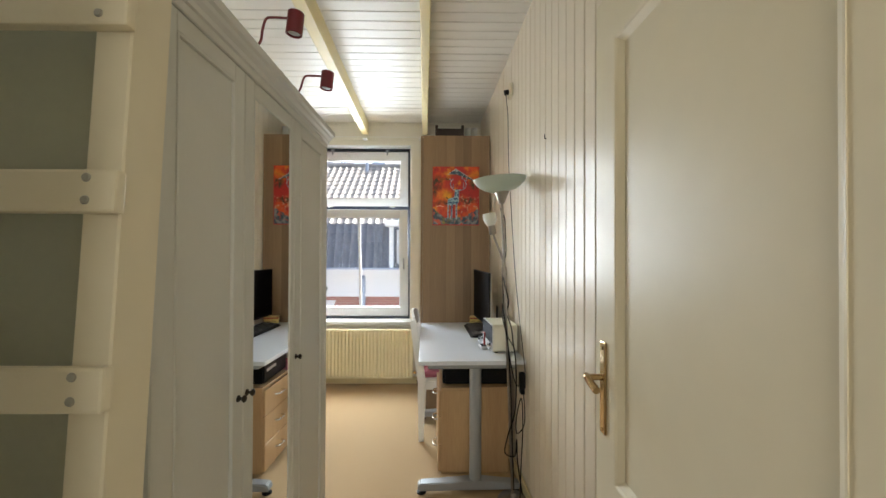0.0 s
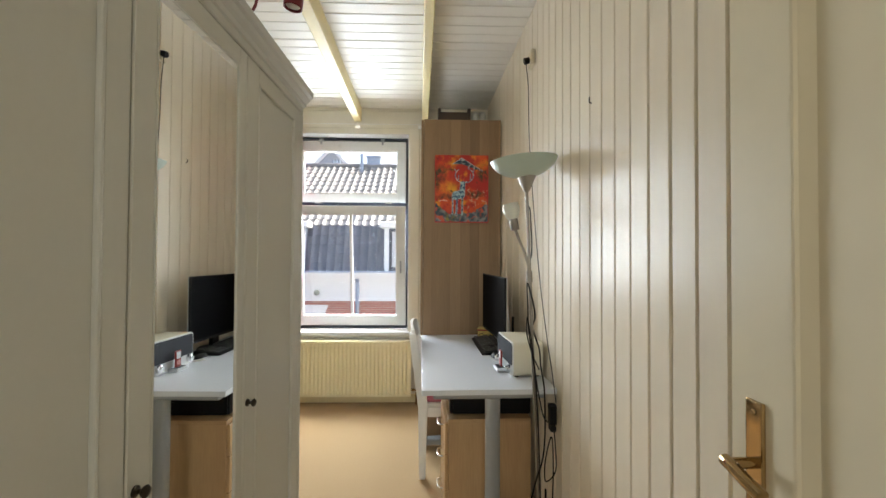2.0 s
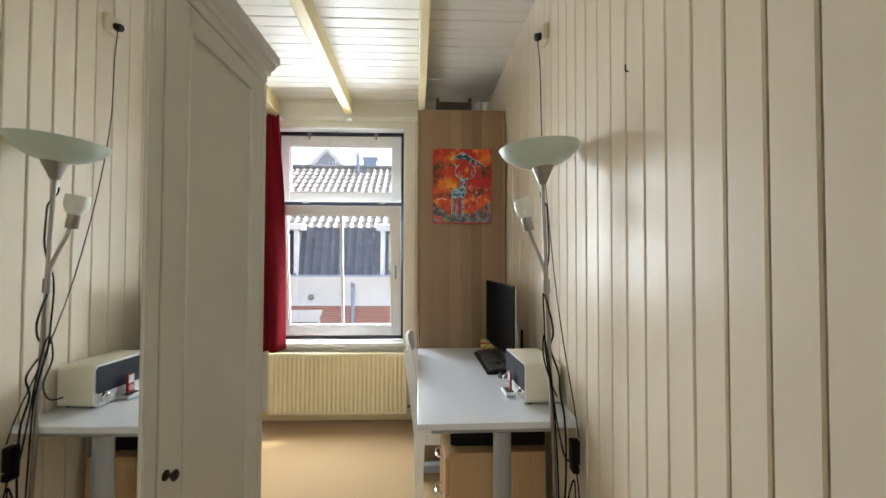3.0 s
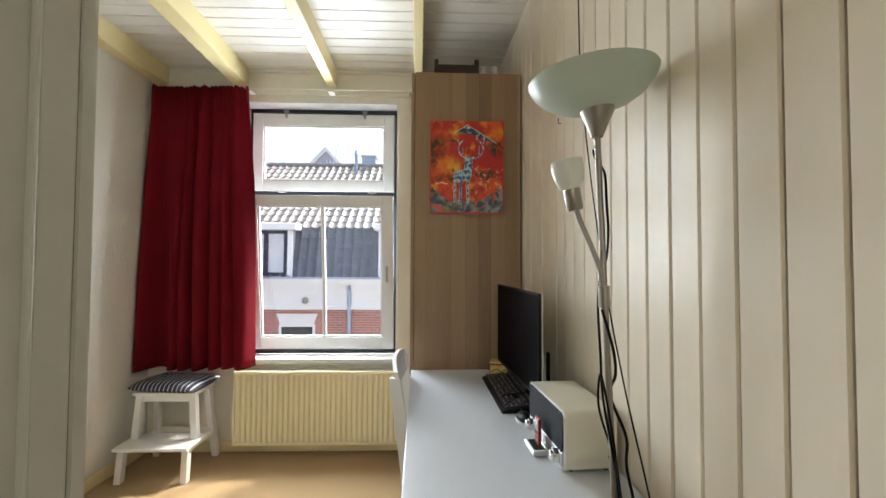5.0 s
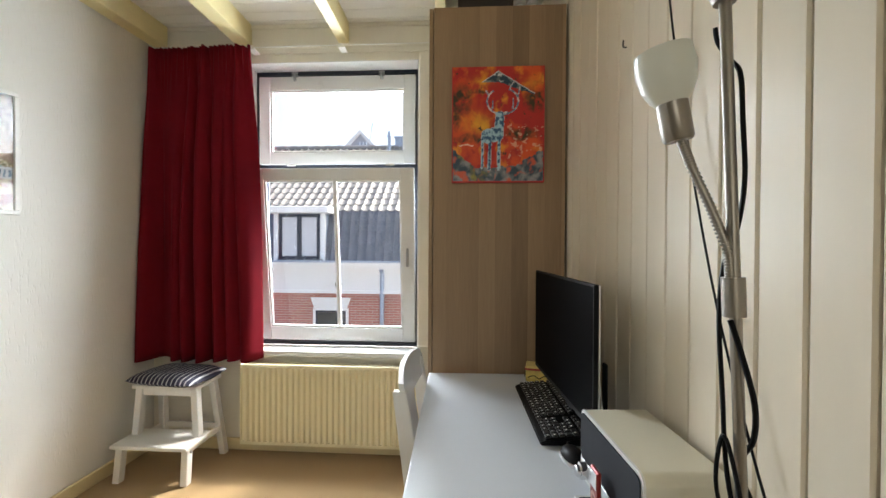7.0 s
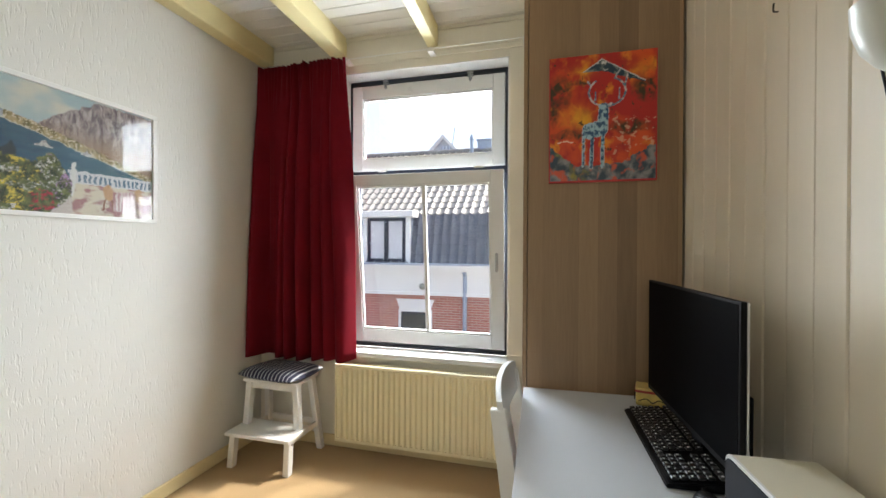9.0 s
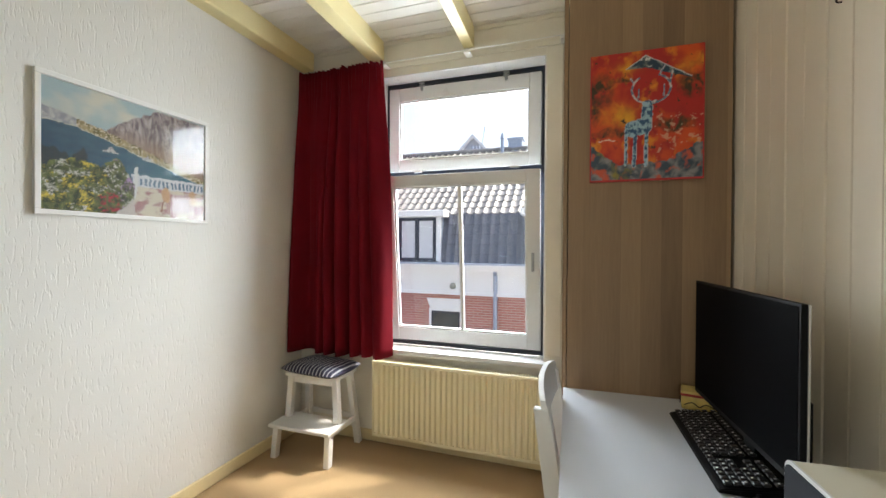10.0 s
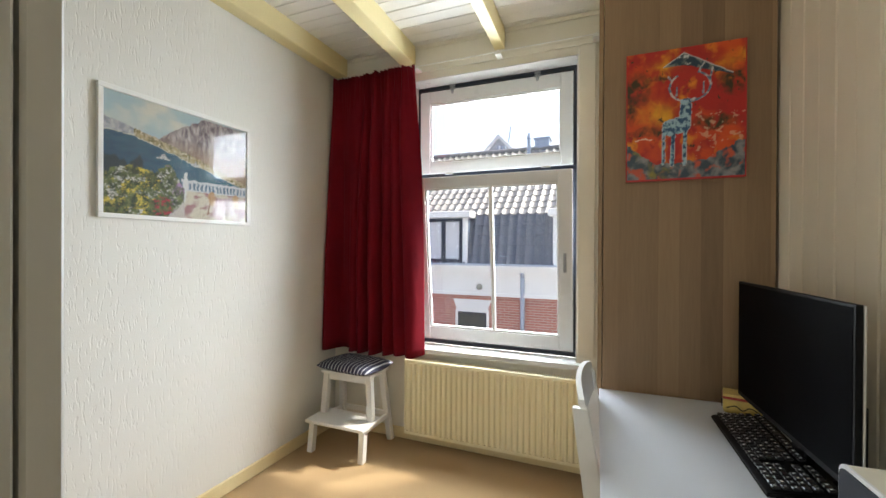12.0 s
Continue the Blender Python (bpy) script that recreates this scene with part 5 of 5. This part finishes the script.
part("shelf", boxes((-0.103, 0.103, -0.053, 0.053, 0.012, 0.022)), DARK, tray)
for x in (0.485, 0.545):
    jar = thing("glass_jar", (x, 3.60, CH + 0.0005), "milky glass jar with a pale lid on the cabinet", "jar", "jars on the cabinet")
    part("jar_body", lathe(bmesh.new(), [(0.0, 0.0), (0.024, 0.0), (0.027, 0.004), (0.027, 0.096), (0.024, 0.102), (0.0, 0.102)], (0, 0, 0), 20), surface("milky_glass", (0.66, 0.67, 0.64), 0.2, vary=0.1), jar, smooth=True)
    part("lid", lathe(bmesh.new(), [(0.0, 0.1022), (0.028, 0.1022), (0.028, 0.118), (0.0, 0.119)], (0, 0, 0), 20), SILVER, jar, smooth=True)

# ---- outside ----
GZ = -3.6
ground = structure("ground", boxes((-400, 400, -400, 800, GZ - 0.3, GZ)), CONCRETE, "grey paved street", "ground")
brick_m, n, l, b = nodes_of("red_brick_facing")
tc, bt, mp = n.new("ShaderNodeTexCoord"), n.new("ShaderNodeTexBrick"), n.new("ShaderNodeMapping")
mp.inputs["Rotation"].default_value = (radians(-90), 0, 0)
bt.inputs["Color1"].default_value, bt.inputs["Color2"].default_value, bt.inputs["Mortar"].default_value = (0.46, 0.18, 0.14, 1), (0.38, 0.14, 0.11, 1), (0.50, 0.40, 0.36, 1)
bt.inputs["Scale"].default_value, bt.inputs["Brick Width"].default_value, bt.inputs["Row Height"].default_value, bt.inputs["Mortar Size"].default_value = 1.0, 0.22, 0.065, 0.008
l.new(tc.outputs["Object"], mp.inputs[0]), l.new(mp.outputs[0], bt.inputs[0]), l.new(bt.outputs[0], b.inputs["Base Color"])
b.inputs["Roughness"].default_value = 0.9
STUCCO = surface("white_stucco", (0.82, 0.81, 0.79), 0.8, vary=0.06)
ZINC = surface("blue_grey_zinc", (0.36, 0.42, 0.52), 0.5, metal=0.3, vary=0.1)
TILE_DARK = surface("dark_glazed_pantile", (0.115, 0.12, 0.145), 0.35, vary=0.25, scale=8, random_piece=0.5)
# Upper slope's tiles have a lighter grey than the steep slope's.
TILE_GREY = surface("grey_pantile", (0.21, 0.20, 0.19), 0.42, vary=0.25, scale=8, random_piece=0.5)
CURTAIN_NET = surface("white_net_curtain", (0.60, 0.60, 0.62), 0.9, vary=0.08, stretch=(6, 1, 0.3))
DARK_PANE = surface("dark_window_pane", (0.05, 0.06, 0.06), 0.1, vary=0.5, scale=3, bump=0)

structure("lower_storey", boxes((XL - 0.15, XR + 0.15, -1.6, YW + 0.32, GZ, -0.121)), brick_m, "plain brick storey below the room", "wall")
house = thing("opposite_house", (0, 12.0, 0), "brick terraced house across the street with a tiled mansard roof", "house")
part("wall", boxes((-9.0, 6.0, 0.0, 0.25, GZ, 0.12)), brick_m, house, "red brick front")
part("side_wall", boxes((-9.0, -8.8, 0.25, 8, GZ, 2.2), (5.8, 6.0, 0.25, 8, GZ, 2.2), (-9.0, 6.0, 7.8, 8, GZ, 2.2)), brick_m, house)
part("cornice", boxes((-9.0, 6.0, -0.10, 0.25, 0.14, 0.62), (-9.0, 6.0, -0.18, 0.25, 0.62, 0.70), (-9.0, 6.0, -0.30, 0.25, 0.70, 0.80), (-9.0, 6.0, -0.38, 0.25, 0.80, 0.86), (-9.0, 6.0, -0.14, 0.25, 0.06, 0.14)), STUCCO, house, "white moulded cornice")
part("gutter", boxes((-9.0, 6.0, -0.40, -0.05, 0.862, 0.90)), ZINC, house, "zinc gutter lining")
for x in (-6.3, -3.30, -0.1, 2.9):
    w = part("window", boxes((x - 0.46, x + 0.46, -0.03, 0.04, -2.35, -2.25), (x - 0.47, x - 0.40, -0.012, 0.05, -2.25, -0.34), (x + 0.40, x + 0.47, -0.012, 0.05, -2.25, -0.34), (x - 0.40, x + 0.40, -0.012, 0.05, -0.40, -0.34)), STUCCO, house, "sash window with a white surround")
    bm = bmesh.new()
    prism(bm, [(x - 0.43, -0.34), (x + 0.43, -0.34), (x + 0.53, -0.06), (x - 0.53, -0.06)], 1, -0.025, 0.05)
    part("lintel", bm, STUCCO, w, "white splayed lintel")
    part("window_frame", boxes((x - 0.40, x + 0.40, -0.006, 0.02, -0.46, -0.40), (x - 0.40, x - 0.35, -0.006, 0.02, -2.25, -0.46), (x + 0.35, x + 0.40, -0.006, 0.02, -2.25, -0.46), (x - 0.35, x + 0.35, -0.006, 0.02, -1.35, -1.28)), NAVY, w)
    part("pane", boxes((x - 0.35, x + 0.35, -0.003, 0.01, -2.25, -0.46)), DARK_PANE, w)
bm = rod(bmesh.new(), (-1.935, -0.10, 0.60), (-1.935, -0.10, GZ + 0.05), 0.055, sides=16)
rod(bm, (-1.935, -0.25, 0.72), (-1.935, -0.10, 0.60), 0.055, sides=16)
rod(bm, (-1.935, -0.10, -0.02), (-1.935, -0.10, 0.06), 0.066, sides=16)
part("downpipe", bm, ZINC, house, "blue-grey zinc downpipe", smooth=True)
# Bulb-shaped vent on the brick front, not a lamp.
bm = bmesh.new()
bmesh.ops.create_uvsphere(bm, u_segments=16, v_segments=10, radius=0.085, matrix=Matrix.Translation((-3.05, -0.17, 0.30)))
rod(bm, (-3.05, -0.17, 0.30), (-3.05, -0.09, 0.30), 0.04)
part("facade_lamp", bm, surface("grey_vent_globe", (0.30, 0.31, 0.26), 0.4), house, "small round facade fitting", smooth=True)
M_BOT, M_TOP, R_TOP = (0.0, 0.88), (0.36, 2.20), (3.80, 4.67)
bm = bmesh.new()
prism(bm, [(M_BOT[0] + 0.06, M_BOT[1]), (M_TOP[0] + 0.06, M_TOP[1] - 0.03), (R_TOP[0], R_TOP[1] - 0.06), (7.6, 2.2), (7.6, 0.88)], 0, -9.0, 6.0)
roof = part("roof", bm, TILE_DARK, house, "tiled mansard roof")


def pantile(width, length):
    """One S-shaped roof tile: x across, y up the slope."""
    bm, rows3 = bmesh.new(), []
    wave = [(0.0, 0.030), (0.08, 0.052), (0.18, 0.060), (0.30, 0.046), (0.42, 0.020), (0.58, 0.006), (0.76, 0.006), (0.92, 0.020), (1.04, 0.034)]
    for y, lift in ((-0.03, 0.026), (length + 0.02, 0.0)):
        rows3.append([bm.verts.new((u * width, y, z + lift)) for u, z in wave])
    low = [bm.verts.new((u * width, -0.03, z + 0.006)) for u, z in wave]
    for k in range(len(wave) - 1):
        bm.faces.new((rows3[0][k], rows3[0][k + 1], rows3[1][k + 1], rows3[1][k]))
        bm.faces.new((low[k], low[k + 1], rows3[0][k + 1], rows3[0][k]))
    return bm


def tiled(name, x0, x1, bottom, top, width, gauge, material, keep):
    """Rows of tiles over a slope; keep(x): near ones become single parts, the rest one joined part."""
    dy, dz = top[0] - bottom[0], top[1] - bottom[1]
    ln = math.hypot(dy, dz)
    nrow = round(ln / gauge)
    me = mesh_of(name, pantile(width, ln / nrow), material, smooth=True)
    rest = bmesh.new()
    basis = Matrix.Rotation(math.atan2(dz, dy), 4, "X")
    ncol = int((x1 - x0) / width)
    for c in range(ncol):
        for r in range(nrow):
            x = x0 + c * width
            f = r / nrow
            m = Matrix.Translation((x, bottom[0] + dy * f, bottom[1] + dz * f)) @ basis
            if keep(x):
                ob = new(name, me)
                ob.parent, ob.matrix_local = roof, m
            else:
                start = len(rest.verts)
                rest.from_mesh(me)
                rest.verts.ensure_lookup_table()
                bmesh.ops.transform(rest, matrix=m, verts=rest.verts[start:])
    if len(rest.verts):
        ob = part(name + "_field", rest, material, roof, smooth=True)
        tagged(ob, kind="stuff")
    else:
        rest.free()


def dormer(x0, x1):
    d = part("dormer", boxes((x0, x1, 0.0, 1.6, 0.90, 2.14)), ZINC, house, "zinc-clad dormer")
    part("fascia", boxes((x0 - 0.14, x1 + 0.14, -0.16, 1.7, 2.12, 2.30), bevel=0.02), STUCCO, d, "white flat dormer roof edge")
    part("cheek_board", boxes((x0 - 0.02, x0 + 0.10, -0.06, 0.02, 0.90, 2.12), (x1 - 0.10, x1 + 0.02, -0.06, 0.02, 0.90, 2.12)), STUCCO, d)
    xm = (x0 + x1) / 2
    fw = x1 - x0 - 0.24
    w = part("window_frame", boxes((x0 + 0.12, x1 - 0.12, -0.05, 0.0, 0.93, 1.01), (x0 + 0.12, x1 - 0.12, -0.05, 0.0, 2.02, 2.10), (x0 + 0.12, x0 + 0.20, -0.05, 0.0, 1.01, 2.02), (x1 - 0.20, x1 - 0.12, -0.05, 0.0, 1.01, 2.02), (xm - 0.06, xm + 0.06, -0.05, 0.0, 1.01, 2.02)), NAVY, d, "dark blue window frame")
    part("pane", boxes((x0 + 0.20, xm - 0.06, -0.03, -0.015, 1.01, 2.02)), CURTAIN_NET, w, "pane with white net curtain")
    part("pane", boxes((xm + 0.06, x1 - 0.20, -0.03, -0.015, 1.01, 2.02)), CURTAIN_NET, w, "pane with white net curtain")


dormer(-4.78, -3.46)
dormer(-1.18, 0.14)
tiled("roof_tile", -8.9, 5.9, M_BOT, M_TOP, 0.232, 0.27, TILE_DARK, lambda x: -3.6 < x < -1.15)
tiled("pantile", -8.9, 5.9, M_TOP, R_TOP, 0.232, 0.33, TILE_GREY, lambda x: -4.75 < x < -0.75)
bm = bmesh.new()
for k in range(38):
    rod(bm, (-9 + k * 0.4, R_TOP[0], R_TOP[1] + 0.02), (-9 + k * 0.4 + 0.41, R_TOP[0], R_TOP[1] + 0.035), 0.11, 0.12, sides=12)
tagged(part("ridge_tile_row", bm, TILE_GREY, roof, smooth=True), kind="stuff")
stack = part("chimney", boxes((-2.30, -1.82, 3.7, 4.2, 4.3, 5.02), (-2.34, -1.78, 3.66, 4.24, 5.02, 5.08)), ZINC, roof, "low grey chimney")
bm = rod(bmesh.new(), (-2.46, 3.5, 4.3), (-2.46, 3.5, 5.02), 0.06)
rod(bm, (-2.46, 3.5, 5.02), (-2.46, 3.5, 5.22), 0.09, 0.03)
part("vent_pipe", bm, ZINC, roof, "grey vent pipe", smooth=True)
bm = bmesh.new()
for x in (-3.62, -3.50, -3.38):
    rod(bm, (x, 3.9, 4.5), (x, 3.9, 4.95), 0.045)
part("chimney_pot", bm, ZINC, roof, "row of small chimney pots")

gable = thing("gable_house", (-5.2, 22.0, 0), "distant gabled house behind the roof ridge", "house")
bm = bmesh.new()
prism(bm, [(-2.2, GZ), (2.2, GZ), (2.2, 4.6), (0.0, 6.9), (-2.2, 4.6)], 1, 0.0, 6.0)
part("wall", bm, surface("pale_grey_render", (0.45, 0.47, 0.50), 0.8), gable)
bm = bmesh.new()
for s in (-1, 1):
    prism(bm, [(s * 0.0, 6.9), (s * 2.35, 4.45), (s * 2.35, 4.65), (0.0, 7.1)], 1, -0.15, 6.1)
part("roof", bm, STUCCO, gable, "roof with white bargeboards")
part("aerial", rod(bmesh.new(), (0.35, 0.5, 6.6), (0.5, 0.5, 7.6), 0.03, sides=6), ZINC, gable, "thin roof aerial")

# small nails left in the boards, and a trim strip under the ceiling
for y, z in ((2.81, 1.885), (1.80, 1.89)):
    nail = thing("wall_hook", (wx(y) - 0.002, y, z), "small bent iron nail in the cream boarded wall", "hook", "nails in the boards")
    part("shank", tube(bmesh.new(), [(0.01, 0, 0), (-0.004, 0, 0.0), (-0.007, 0, 0.006), (-0.006, 0, 0.020)], 0.0022, 6, 3), IRON, nail)
structure("trim", boxes((XL + 0.103, wx(YW) - 0.004, YW - 0.010, YW - 0.001, 2.672, ZC - 0.001), bevel=0.002), WALL_WHITE, "narrow cream strip under the ceiling", "trim")
# Made-up frame round the landing fill lamp, never in view.
landing = thing("window_2", (0.05, -1.55, 1.6), "plain white frame added round the unseen landing fill lamp", "window", kind="structure")
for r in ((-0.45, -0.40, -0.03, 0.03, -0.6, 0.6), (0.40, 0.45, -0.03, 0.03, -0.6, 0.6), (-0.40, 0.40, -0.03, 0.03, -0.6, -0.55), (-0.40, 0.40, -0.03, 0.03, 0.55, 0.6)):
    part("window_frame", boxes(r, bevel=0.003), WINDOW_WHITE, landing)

# ---- boards of the clad wall ----
pitch = 0.095
edge = 1.246 - 2.15 - pitch * 11
bm = bmesh.new()
prism(bm, [(0.0115, 0.0), (0.004, 0.0), (0.0, 0.004), (0.0, pitch - 0.008), (0.004, pitch - 0.004), (0.0115, pitch - 0.004)], 2, 0.0, ZC + 0.012)
board_mesh = mesh_of("plank", bm, CREAM)
bm = bmesh.new()
prism(bm, [(0.0115, 0.0), (0.003, 0.0), (0.0, 0.003), (0.0, pitch - 0.0045), (0.003, pitch - 0.0015), (0.0115, pitch - 0.0015)], 2, 0.0, ZC + 0.012)
tight_mesh = mesh_of("plank", bm, CREAM)
random.seed(11)
while edge + pitch < YW - 2.11:
    ob = new("plank", board_mesh if edge < 0.15 else tight_mesh)
    ob.parent = wall_r
    ob.matrix_local = pose(random.uniform(-0.001, 0.001), edge + 0.002, 0, 0, 0, random.uniform(-0.6, 0.6))
    edge += pitch
